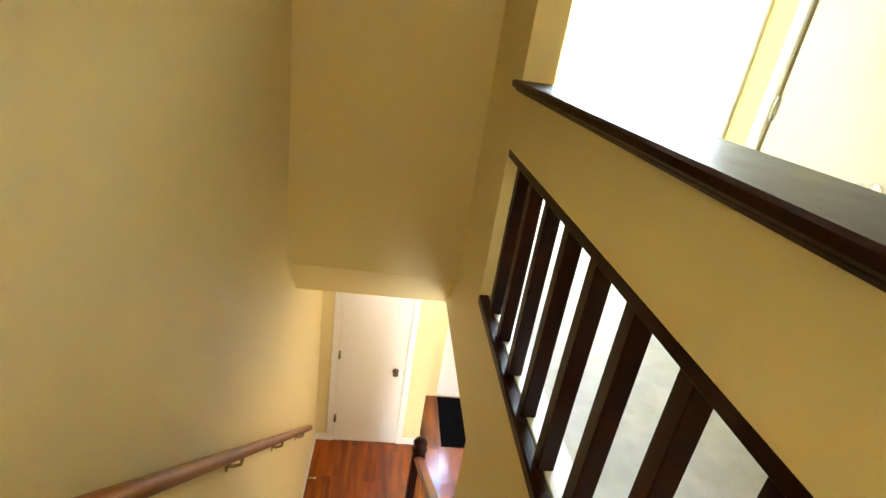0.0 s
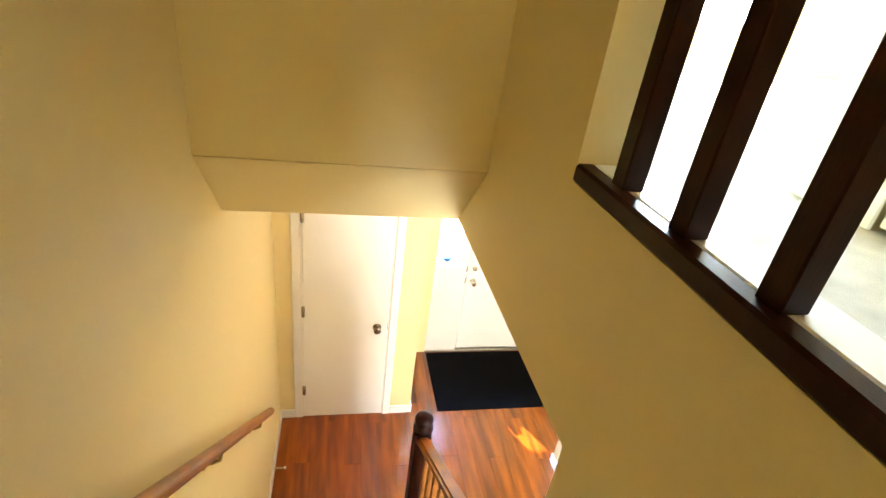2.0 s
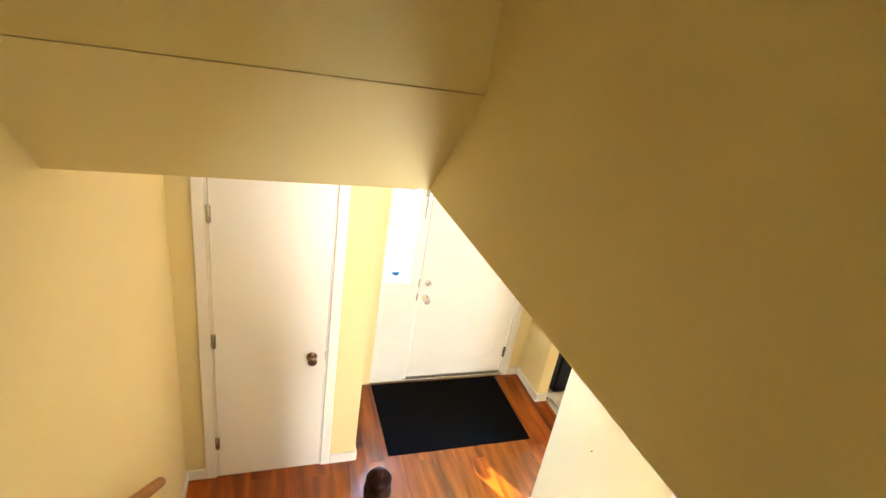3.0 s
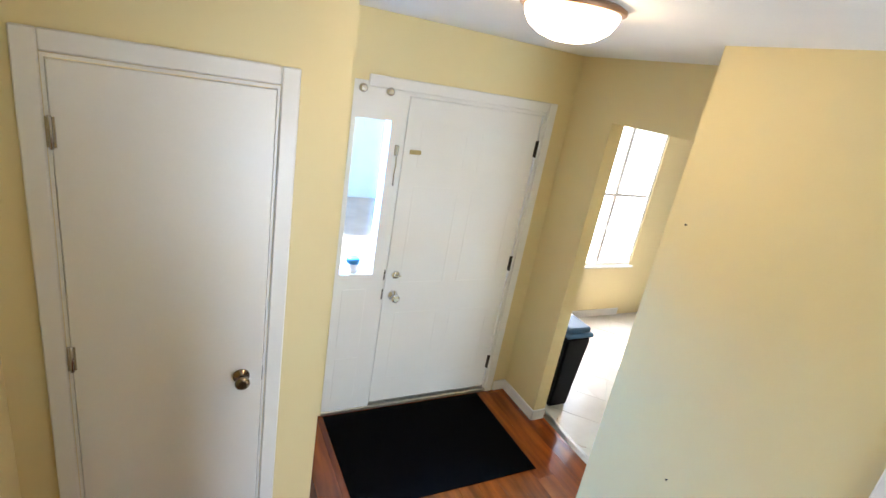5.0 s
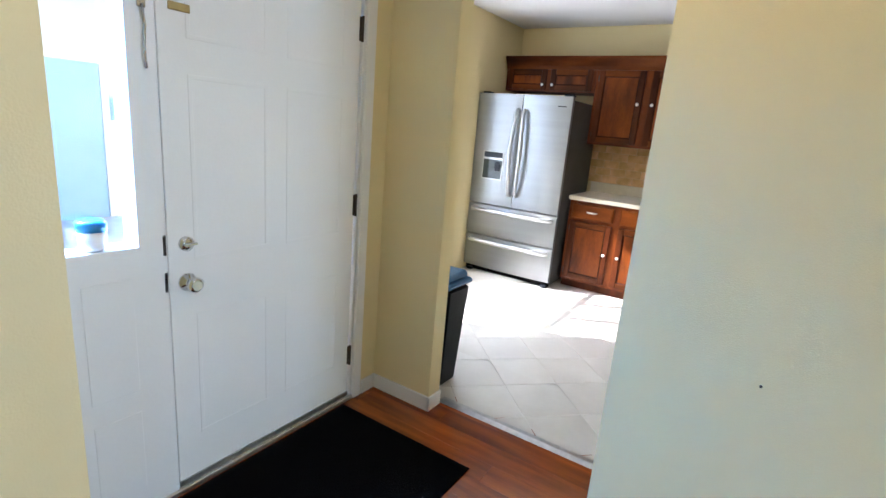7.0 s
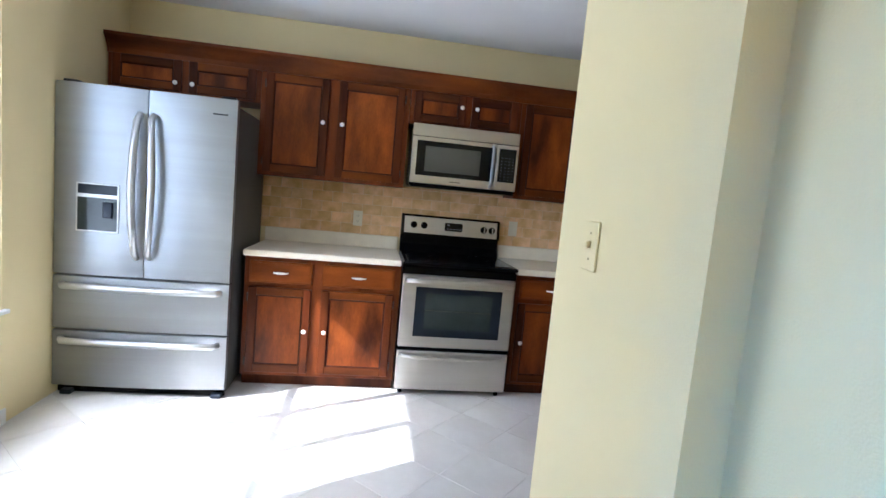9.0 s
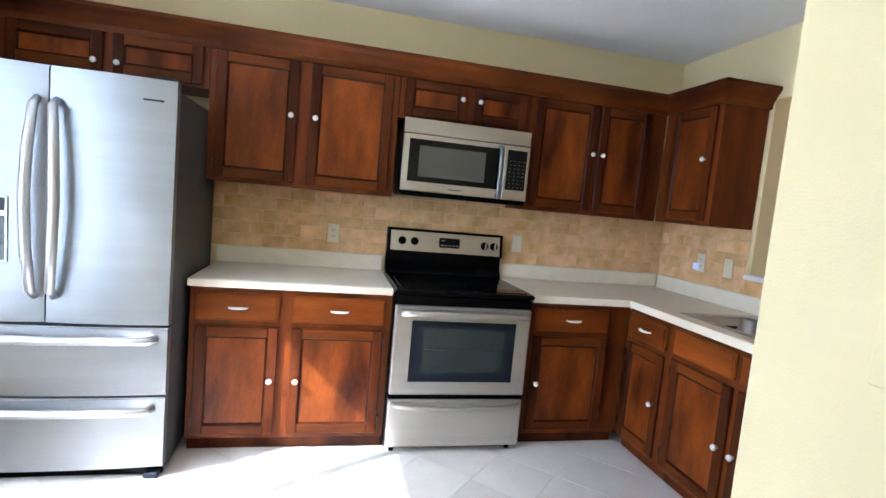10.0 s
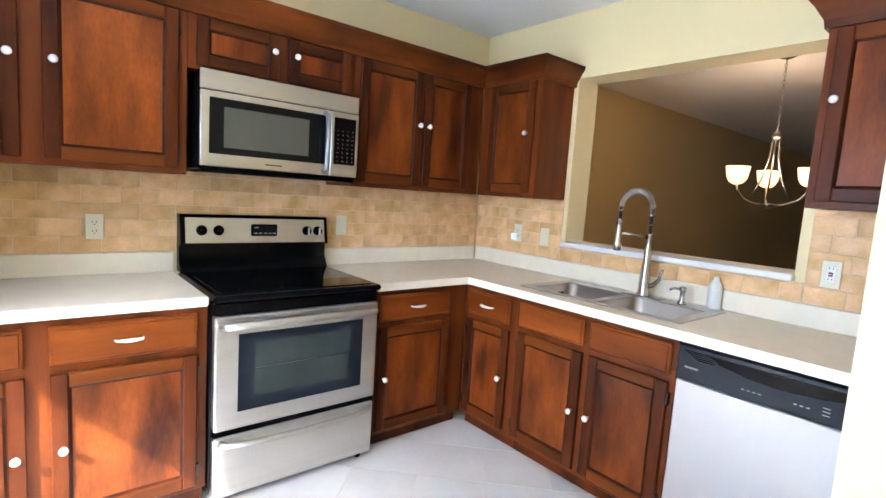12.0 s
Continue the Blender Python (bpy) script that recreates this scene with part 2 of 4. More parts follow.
def lathe(profile, cx=0, cy=0, cz=0, n=20, axis="z"):
    """A turned body: profile rows (radius, height) about an axis."""
    bm = bmesh.new()
    rings = []
    for r, h in profile:
        ring = []
        for i in range(n):
            a = 2 * math.pi * i / n
            u, v = max(r, 1e-4) * math.cos(a), max(r, 1e-4) * math.sin(a)
            c = {"z": (u, v, h), "y": (u, h, v), "x": (h, u, v)}[axis]
            ring.append(bm.verts.new((cx + c[0], cy + c[1], cz + c[2])))
        rings.append(ring)
    for a, b in zip(rings, rings[1:]):
        for i in range(n):
            bm.faces.new((a[i], a[(i + 1) % n], b[(i + 1) % n], b[i]))
    bm.faces.new(list(reversed(rings[0])))
    bm.faces.new(rings[-1])
    bmesh.ops.recalc_face_normals(bm, faces=bm.faces)
    for f in bm.faces:
        f.smooth = len(f.verts) == 4
    return bm


def tube(points, radius, n=10, bm=None):
    """A round bar along a line of points; radius one number or one each."""
    bm = bm or bmesh.new()
    pts = [Vector(p) for p in points]
    rad = radius if isinstance(radius, (list, tuple)) else [radius] * len(pts)
    rings, side = [], None
    for i, p in enumerate(pts):
        d = (pts[min(i + 1, len(pts) - 1)] - pts[max(i - 1, 0)]).normalized()
        side = side - d * side.dot(d) if side else d.orthogonal()
        side.normalize()
        up = d.cross(side)
        rings.append([bm.verts.new(p + (side * math.cos(2 * math.pi * k / n) + up * math.sin(2 * math.pi * k / n)) * rad[i]) for k in range(n)])
    for a, b in zip(rings, rings[1:]):
        for k in range(n):
            f = bm.faces.new((a[k], a[(k + 1) % n], b[(k + 1) % n], b[k]))
            f.smooth = True
    bm.faces.new(list(reversed(rings[0])))
    bm.faces.new(rings[-1])
    return bm


def prism(outline, lo, hi, axis="x"):
    """An outline of (a, b) points drawn out along an axis: x takes (y, z), y takes (x, z), z takes (x, y)."""
    bm = bmesh.new()
    place = {"x": lambda a, b, c: (c, a, b), "y": lambda a, b, c: (a, c, b), "z": lambda a, b, c: (a, b, c)}[axis]
    one, two = ([bm.verts.new(place(a, b, c)) for a, b in outline] for c in (lo, hi))
    bm.faces.new(one)
    bm.faces.new(list(reversed(two)))
    for i in range(len(outline)):
        j = (i + 1) % len(outline)
        bm.faces.new((one[i], two[i], two[j], one[j]))
    bmesh.ops.recalc_face_normals(bm, faces=bm.faces)
    return bm


def mesh_of(name, bm, mat):
    me = bpy.data.meshes.new(name)
    bm.to_mesh(me)
    bm.free()
    me.materials.append(mat)
    return me


def part(name, bm, mat, parent, label=""):
    ob = new(name, mesh_of(name, bm, mat))
    ob.parent = parent
    return tagged(ob, label)


def structure(name, bm, mat, label, category):
    return tagged(new(name, mesh_of(name, bm, mat)), label, category, kind="structure")


def thing(name, label, category, at=None, group=""):
    ob = new(name)
    ob.empty_display_size = 0.1
    if at is not None:
        ob.matrix_basis = at
    return tagged(ob, label, category, group)

# ---- the shell ----
LC, KC, UF, UC = 2.433, 2.535, 2.78, 5.20
structure("wall_west", boxes((-1.05, -0.912, -1.6, 4.43, 0, UC)), CREAM, "cream painted wall beside the staircase", "wall")
structure("wall_closet", sheet((-0.912, -0.735, -0.09, 0.15), (0, 2.06, LC), [(1, 0)], 4.33, 4.43, "y"), CREAM, "cream wall around the closet door", "wall")
structure("wall_closet_side", boxes((0.05, 0.15, 4.432, 5.24, 0, LC)), CREAM, "cream side wall of the closet beside the front door", "wall")
structure("wall_closet_back", boxes((-1.05, 0.05, 5.0, 5.1, 0, LC)), CREAM, "plain back wall of the closet", "wall")
structure("wall_front", sheet((0.15, 0.385, 1.66, 1.80), (0, 2.095, LC), [(1, 0)], 5.10, 5.24, "y"), CREAM, "cream wall around the front door", "wall")
structure("wall_foyer_east", sheet((3.742, 3.812, 4.722, 6.09), (0, 2.085, KC), [(1, 0)], 1.80, 1.90, "x"), CREAM, "cream wall with the open doorway to the kitchen", "wall")
structure("wall_hall_east", sheet((-1.6, 2.06, 2.81, 3.622), (0, 2.06, LC), [(1, 0)], 1.245, 1.365, "x"), CREAM, "cream hall wall with a scuff and a closed door", "wall")
structure("wall_switch", boxes((1.245, 2.505, 3.622, 3.742, 0, KC)), CREAM, "pale cream wall with the light switch", "wall")
structure("wall_kitchen_west", boxes((2.385, 2.505, 1.865, 3.622, 0, KC)), CREAM, "cream kitchen wall beside the dishwasher", "wall")
structure("wall_kitchen_front", sheet((1.90, 2.50, 3.88, 5.22), (0, 0.60, 2.12, KC), [(1, 1)], 6.03, 6.09, "y"), CREAM, "cream kitchen wall around the window", "wall")
structure("wall_range", boxes((5.10, 5.22, 1.865, 6.03, 0, KC)), CREAM, "cream kitchen wall behind the range", "wall")
structure("wall_sink", sheet((2.505, 3.04, 4.278, 5.10), (0, 1.105, 2.14, KC), [(1, 1)], 1.79, 1.985, "y"), CREAM, "cream kitchen wall with the pass-through opening", "wall")
structure("wall_dining_east", boxes((5.10, 5.22, -7.0, 1.863, 0, KC)), BROWN, "brown painted wall of the dim dining room", "wall")
structure("wall_dining_back", boxes((1.365, 5.10, -7.0, -6.88, 0, KC)), BROWN, "brown far wall of the dining room", "wall")
structure("wall_dining_west", boxes((1.367, 1.45, -6.88, 1.865, 0, KC)), BROWN, "brown side wall of the dining room", "wall")
structure("wall_stair_lower", boxes((0, 0.115, -1.6, 1.932, 0, LC)), CREAM, "cream wall beside the lower stairs", "wall")
structure("wall_stair_edge", boxes((0, 0.115, -1.6, 3.12, LC, 2.942), (0, 0.115, 2.187, 6.15, 2.942, UC)), CREAM, "cream edge of the upper floor above the stairs", "wall")
structure("wall_half", boxes((0, 0.115, -0.6, 2.187, 3.597, 3.81)), CREAM, "cream upper band of the landing half wall", "wall")
structure("wall_over_stairs", boxes((-0.912, 0, 2.783, 2.90, 2.742, UC)), CREAM, "cream wall hanging above the stairs", "wall")
structure("ceiling_sloped", prism([(2.783, 2.74), (3.073, LC), (3.12, LC), (3.12, 2.80), (2.90, 2.80), (2.90, 2.74)], -0.912, -0.0, "x"), CREAM, "cream sloped soffit above the stairs", "ceiling")
structure("ceiling_hall", boxes((-0.912, 1.80, 3.12, 5.10, LC, LC + 0.08), (0.115, 1.245, -1.6, 3.12, LC, LC + 0.08), (-0.912, 1.80, 5.10, 5.24, LC + 0.002, LC + 0.08)), CEIL, "white textured hall ceiling", "ceiling")
structure("ceiling_kitchen", boxes((1.90, 5.22, 1.865, 6.17, KC, KC + 0.08)), CEIL, "white textured kitchen ceiling", "ceiling")
structure("ceiling_dining", boxes((1.365, 5.099, -7.0, 1.788, 2.455, 2.52)), CEIL, "white ceiling of the dining room", "ceiling")
structure("floor_dining", boxes((1.365, 5.099, -7.0, 1.788, -0.05, 0.0)), CARPET, "pale carpet of the dining room", "floor")
structure("floor_upper", boxes((0.115, 6.2, -1.6, 6.15, 2.68, UF), (-0.912, 0.115, -1.6, 0.085, 2.60, UF)), CARPET, "pale worn carpet of the upper floor", "floor")
structure("ceiling_upper", boxes((-1.05, 6.3, -1.7, 6.3, UC, UC + 0.1)), CEIL, "white ceiling of the upper floor", "ceiling")
structure("wall_upper_back", boxes((-1.05, 6.3, -1.72, -1.6, 2.68, UC), (-1.05, 1.365, -1.72, -1.6, 0, 2.68)), CREAM, "cream wall at the top of the stairs", "wall")
# Unseen closing wall, added to hold the back hall lamp's opening.
structure("wall_hall_back", sheet((0.117, 0.27, 1.09, 1.243), (0, 0.12, 1.60, LC), [(1, 1)], 0.48, 0.60, "y"), CREAM, "cream wall around the unseen added back hall window", "wall")
structure("wall_upper_east", boxes((6.2, 6.3, -1.6, 6.15, 2.68, UC)), CREAM, "cream far side wall of the upper room", "wall")
structure("wall_upper_hall", boxes((1.08, 1.18, -1.6, 1.69, UF, UC), (1.08, 1.18, 2.36, 2.66, UF, UC), (1.08, 1.18, 1.69, 2.36, UF + 2.06, UC)), CREAM, "cream upper wall with a closed white door", "wall")
structure("wall_upper_room", boxes((1.18, 6.2, 2.56, 2.66, UF, UC)), CREAM, "cream wall of the upper room", "wall")
structure("wall_upper_front", boxes((0.115, 1.45, 6.15, 6.29, 2.68, UC), (3.85, 6.3, 6.15, 6.29, 2.68, UC), (1.45, 3.85, 6.15, 6.29, 2.68, 3.27), (1.45, 3.85, 6.15, 6.29, 4.85, UC)), CREAM, "cream wall around the upper window", "wall")
ground = structure("ground", boxes((-400, 400, 5.24, 700, -0.35, -0.2), (-400, 400, -500, 5.24, -0.35, -0.21)), GRASS, "flat green lawn around the house", "ground")
structure("pavement", boxes((-14, 18, 5.242, 42.0, -0.198, -0.16)), PATH_M, "pale concrete drive before the front door", "pavement")

# Boarded wall made up to fill the place of an unidentified blue-grey shape.
screen = thing("siding_stand_in", "blue-grey boarded wall standing in for an unclear blue shape across the drive", "garden wall", pose(0, 0, 0))
screen["kind"] = "structure"
for k in range(13):
    part("board", prism([(11.02, -0.158 + 0.155 * k), (11.0, -0.158 + 0.155 * k), (11.012, -0.004 + 0.155 * k), (11.02, -0.004 + 0.155 * k)], -3.2, 2.98, "x"), SIDING, screen)
part("backing", boxes((-3.2, 2.98, 11.021, 11.16, -0.158, 1.857)), SIDING, screen)
part("post", boxes((2.982, 3.07, 10.98, 11.17, -0.158, 1.857), bevel=0.004), WHITE, screen, "white corner board")
# Out of view; added to keep sun off the upper part of the sidelight.
porch = thing("unseen_porch_roof", "unseen white porch roof added above the front door to block sun", "porch roof", pose(0, 0, 0))
porch["kind"] = "structure"
part("soffit", boxes((-1.05, 1.94, 5.242, 6.33, 2.45, 2.47)), WHITE, porch)
part("deck", boxes((-1.05, 1.94, 5.242, 6.33, 2.471, 2.60)), WHITE, porch)

# ---- stairs ----
RISE, RUN, NOSE = UF / 15, 0.228, 3.28
stairs = thing("staircase", "straight staircase with pale carpeted treads and white skirts", "staircase", pose(0, 0, 0))
stairs["kind"] = "structure"
for k in range(14):
    y1 = NOSE - RUN * k
    bm = bmesh.new()
    box(bm, -0.897, -0.012, y1 - RUN - 0.03, y1, RISE * k + 0.001, RISE * (k + 1), bevel=0.012, segments=2)
    part("tread", bm, CARPET, stairs)
part("skirt", prism([(3.32, 0.0), (3.32, 0.20), (1.935, 0.20 + 1.385 * RISE / RUN), (1.935, 0.0)], -0.010, 0.03, "x"), WHITE, stairs, "white painted skirt board")
part("wall_skirt", prism([(3.40, 0.0), (3.40, 0.10), (3.28, 0.26), (0.085, 0.26 + 3.195 * RISE / RUN), (0.085, 2.5), (3.15, 0.0)], -0.910, -0.899, "x"), WHITE, stairs, "white painted skirt board on the wall")

# ---- wooden stair rails ----
rail = thing("wall_handrail", "round-edged oak handrail on metal brackets on the cream wall", "handrail", pose(0, 0, 0))
HS = 0.885


def hz(y):
    return 0.93 + (3.51 - y) * HS


bm = tube([(-0.850, y, hz(y)) for y in (3.51, 3.49, 2.4, 1.2, 0.1)], [0.017, 0.022, 0.022, 0.022, 0.022], 12)
part("rail", bm, RAILWOOD, rail)
for y in (3.2, 2.5, 1.8, 1.1, 0.4):
    z = hz(y)
    bm = tube([(-0.911, y, z - 0.075), (-0.885, y, z - 0.075), (-0.858, y, z - 0.062), (-0.850, y, z - 0.022)], 0.007, 8)
    bracket = part("bracket", bm, BRASS, rail, "small metal bracket")
    part("rose", lathe([(0.022, 0), (0.022, 0.004), (0.012, 0.007)], -0.9105, y, z - 0.075, 14, "x"), BRASS, bracket)

banister = thing("stair_banister", "dark brown wooden banister with square newel post", "banister", pose(0, 0, 0))
bm = boxes((-0.045, 0.045, 3.12, 3.21, 0.0, 1.10), bevel=0.006)
newel = part("newel_post", bm, ESPRESSO, banister)
part("cap", lathe([(0.03, 0), (0.056, 0.012), (0.056, 0.03), (0.035, 0.045), (0.048, 0.065), (0.052, 0.085), (0.04, 0.105), (0.012, 0.118)], 0, 3.165, 1.10, 20), ESPRESSO, newel, "turned dark cap")
BS = 0.66


def bz(y):
    return 1.09 + (3.12 - y) * BS


bm = prism([(3.122, bz(3.122) - 0.055), (3.122, bz(3.122)), (1.935, bz(1.935)), (1.935, bz(1.935) - 0.055)], -0.034, 0.034, "x")
bmesh.ops.bevel(bm, geom=[e for e in bm.edges if abs(e.verts[0].co.y - e.verts[1].co.y) > 0.5], offset=0.012, segments=2, affect="EDGES")
part("handrail", bm, RAILWOOD, banister, "polished brown handrail")
for k in range(10):
    y = 3.02 - 0.108 * k
    low = 0.20 + (3.32 - y) * RISE / RUN
    part("baluster", boxes((-0.005, 0.025, y - 0.015, y + 0.015, min(low, bz(y) - 0.2), bz(y) - 0.045), bevel=0.003), RAILWOOD, banister)

guard = thing("landing_balustrade", "dark stained balustrade set in the landing half wall", "balustrade", pose(0, 0, 0))
part("bottom_rail", boxes((-0.006, 0.036, -0.6, 2.184, 2.944, 2.984), bevel=0.006), ESPRESSO, guard)
part("top_rail", boxes((0.002, 0.075, -0.6, 2.184, 3.566, 3.596), bevel=0.003), ESPRESSO, guard)
for k in range(14):
    y = 2.050 - 0.188 * k
    part("baluster", boxes((0.016, 0.060, y - 0.021, y + 0.021, 2.983, 3.567), bevel=0.003), ESPRESSO, guard)
structure("trim_ledge", boxes((0.037, 0.122, -0.6, 2.184, 2.943, 2.983), bevel=0.003), WHITE, "white painted ledge behind the balustrade", "trim")
cap = thing("half_wall_cap", "dark stained wooden cap on the landing half wall", "wall cap", pose(0, 0, 0))
part("board", boxes((-0.032, 0.20, -0.6, 2.205, 3.811, 3.836), bevel=0.006), ESPRESSO, cap)
part("moulding", prism([(-0.0005, 3.8105), (-0.018, 3.8105), (-0.016, 3.805), (-0.010, 3.798), (-0.0005, 3.796)], -0.6, 2.2, "y"), ESPRESSO, cap, "small dark moulding under the cap")


# ---- doors ----
def hinge(parent, x, y, z, mat, h=0.09):
    b = part("hinge", boxes((x - 0.012, x + 0.012, y - 0.006, y + 0.002, z - h / 2, z + h / 2)), mat, parent)
    part("pin", tube([(x, y - 0.008, z - h / 2 - 0.004), (x, y - 0.008, z + h / 2 + 0.004)], 0.006, 8), mat, b)


def round_knob(parent, x, y, z, mat, label):
    return part("knob", lathe([(0.032, 0), (0.032, -0.006), (0.014, -0.010), (0.012, -0.030), (0.020, -0.036), (0.028, -0.048), (0.028, -0.058), (0.018, -0.066)], x, y, z, 20, "y"), mat, parent, label)


def casing(name, x0, x1, z1, y, parent=None, w=0.07, at=None, left=True):
    """A door casing on the -y face of a wall: two legs and a head, mitred in look."""
    ob = thing(name, "white painted moulded door casing", "door casing", at or pose(0, 0, 0))
    ob["kind"] = "structure"
    for a, b, c, d, n in ((x0 - w, x0, 0, z1 + w, "leg"), (x1, x1 + w, 0, z1 + w, "leg"), (x0, x1, z1, z1 + w, "head")):
        if n == "leg" and a < x0 and not left:
            continue
        part(n, boxes((a, b, y - 0.016, y - 0.0005, c, d), bevel=0.005), WHITE, ob)
    return ob


d1 = thing("door_1", "closed white flush closet door with bronze knob", "door", pose(0, 0, 0))
d1["kind"] = "structure"
part("slab", boxes((-0.722, -0.102, 4.318, 4.353, 0.012, 2.045), bevel=0.002), WHITE, d1)
part("jamb", boxes((-0.735, -0.725, 4.322, 4.43, 0, 2.049), (-0.099, -0.09, 4.322, 4.43, 0, 2.049), (-0.735, -0.09, 4.322, 4.43, 2.049, 2.06)), WHITE, d1)
for z in (0.30, 1.07, 1.84):
    hinge(d1, -0.723, 4.319, z, NICKEL)
round_knob(d1, -0.180, 4.318, 0.925, ANTIQUE, "antique nickel knob")
part("latch_plate", boxes((-0.1015, -0.0995, 4.3165, 4.340, 0.895, 0.955)), BRONZE, d1)
casing("trim_closet", -0.737, -0.088, 2.062, 4.33, w=0.062)

d2 = thing("door_2", "closed white panelled front door", "door", pose(0, 0, 0))
d2["kind"] = "structure"
part("slab", boxes((0.708, 1.602, 5.113, 5.157, 0.028, 2.045), bevel=0.002), WHITE, d2)
for x0, x1 in ((0.80, 1.11), (1.20, 1.51)):
    for z0, z1 in ((0.22, 0.72), (0.92, 1.55), (1.66, 1.92)):
        bm = bmesh.new()
        for r in ((x0, x1, z0, z0 + 0.014), (x0, x1, z1 - 0.014, z1), (x0, x0 + 0.014, z0 + 0.014, z1 - 0.014), (x1 - 0.014, x1, z0 + 0.014, z1 - 0.014)):
            box(bm, r[0], r[1], 5.1108, 5.1129, r[2], r[3], bevel=0.0008)
        part("moulding", bm, WHITE, d2)
for z in (0.26, 1.05, 1.84):
    hinge(d2, 1.605, 5.112, z, BRONZE, 0.10)
round_knob(d2, 0.770, 5.113, 0.845, CHROME, "bright chrome knob")
part("thumb_turn", lathe([(0.026, 0), (0.026, -0.010), (0.010, -0.014)], 0.770, 5.113, 0.985, 18, "y"), CHROME, d2)
part("turn_lever", boxes((0.752, 0.800, 5.085, 5.098, 0.981, 0.989), bevel=0.002), CHROME, d2)
part("chain_plate", boxes((0.745, 0.815, 5.106, 5.1125, 1.735, 1.76), bevel=0.002), BRASS, d2)
for z in (0.86, 0.99):
    part("strike_plate", boxes((0.688, 0.6985, 5.104, 5.118, z - 0.035, z + 0.035)), BRONZE, d2)
part("door_sweep", boxes((0.708, 1.602, 5.106, 5.1125, 0.028, 0.05)), ALU, d2)

w1 = thing("window_1", "narrow white sidelight window beside the front door", "window", pose(0, 0, 0))
w1["kind"] = "structure"
part("window_frame", boxes((0.387, 0.412, 5.104, 5.20, 0, 2.093), (0.612, 0.700, 5.104, 5.20, 0, 2.093), (0.412, 0.612, 5.104, 5.20, 1.905, 2.093), (0.412, 0.612, 5.104, 5.20, 0, 0.998), (0.700, 1.658, 5.104, 5.20, 2.047, 2.093), (1.610, 1.658, 5.104, 5.20, 0, 2.047)), WHITE, w1)
part("lower_panel", boxes((0.44, 0.585, 5.1005, 5.1035, 0.12, 0.42), (0.44, 0.585, 5.1005, 5.1035, 0.50, 0.90), bevel=0.001), WHITE, w1)
part("pane", boxes((0.412, 0.612, 5.188, 5.194, 0.998, 1.905)), GLASS, w1).visible_shadow = False
part("threshold", boxes((0.387, 1.658, 5.092, 5.20, 0.0, 0.026), bevel=0.004), ALU, w1)
casing("trim_front", 0.46, 1.622, 2.068, 5.104, w=0.062, left=False)
for x in (0.433, 0.582):
    s = thing("door_sensor", "small round nickel sensor above the sidelight", "sensor", pose(x, 5.104, 2.055), "sensors above the sidelight")
    part("body", lathe([(0.022, 0), (0.022, -0.016), (0.014, -0.024)], 0, 0, 0, 16, "y"), NICKEL, s)
s = thing("door_chain", "thin steel door chain hanging from its keeper", "door chain", pose(0.66, 5.104, 1.75))
part("keeper", boxes((-0.012, 0.012, -0.012, -0.0005, -0.03, 0.03), bevel=0.003), NICKEL, s)
part("chain", tube([(0, -0.012, -0.02), (0.004, -0.014, -0.08), (0.0, -0.012, -0.14), (0.003, -0.013, -0.20)], 0.004, 6), NICKEL, s)
# Cup shape stands in for a small blue and white sign behind the pane.
c = thing("cup", "cup-shaped stand-in for a small blue and white sign at the sidelight", "cup", pose(0.50, 5.145, 0.998))
part("body", lathe([(0.026, 0), (0.036, 0.012), (0.039, 0.062)], 0, 0, 0, 20), PORCELAIN, c)
part("lid", lathe([(0.041, 0.062), (0.041, 0.088), (0.030, 0.096)], 0, 0, 0, 20), BLUESIGN, c, "bright blue lid")

d3 = thing("door_3", "closed white hall door with steel hinges", "door", pose(1.245, 2.0, 0, 0, 0, -90))
d3["kind"] = "structure"
part("slab", boxes((-0.797, -0.072, -0.004, 0.031, 0.012, 2.045), bevel=0.002), WHITE, d3)
for z in (0.25, 1.05, 1.83):
    hinge(d3, -0.799, -0.004, z, NICKEL)
round_knob(d3, -0.14, -0.004, 0.92, BRONZE, "dark bronze knob")
casing("trim_hall", -0.808, -0.062, 2.055, 0.0, at=pose(1.245, 2.0, 0, 0, 0, -90))

d4 = thing("door_4", "closed white upper floor door with chrome knob", "door", pose(1.08, 1.7, UF, 0, 0, -90))
d4["kind"] = "structure"
part("slab", boxes((-0.638, -0.012, -0.002, 0.033, 0.02, 2.045), bevel=0.002), WHITE, d4)
for z in (0.25, 1.08, 1.83):
    hinge(d4, -0.640, -0.002, z, NICKEL)
round_knob(d4, -0.085, -0.002, 0.90, CHROME, "bright chrome knob")
casing("trim_upper", -0.652, 0.002, 2.058, 0.0, at=pose(1.08, 1.7, UF, 0, 0, -90))
d5 = thing("trim_opening", "white painted casing at the end of the upper wall", "trim", pose(0, 0, 0))
d5["kind"] = "structure"
part("board", boxes((1.064, 1.0795, 2.59, 2.675, UF, UC - 0.05), (1.0795, 1.2, 2.661, 2.676, UF, UC - 0.05), bevel=0.003), WHITE, d5)

# ---- baseboards ----
def baseboard(name, x0, x1, y0, y1, z=0.0, h=0.085):
    structure(name, boxes((x0, x1, y0, y1, z, z + h), bevel=0.003), WHITE, "white painted baseboard", "baseboard")


baseboard("baseboard_1", -0.910, -0.80, 4.316, 4.329)
baseboard("baseboard_2", -0.025, 0.163, 4.316, 4.329)
baseboard("baseboard_3", 0.151, 0.163, 4.329, 5.10)
baseboard("baseboard_4", 1.69, 1.799, 5.087, 5.099)
baseboard("baseboard_5", 1.787, 1.799, 4.709, 5.087)
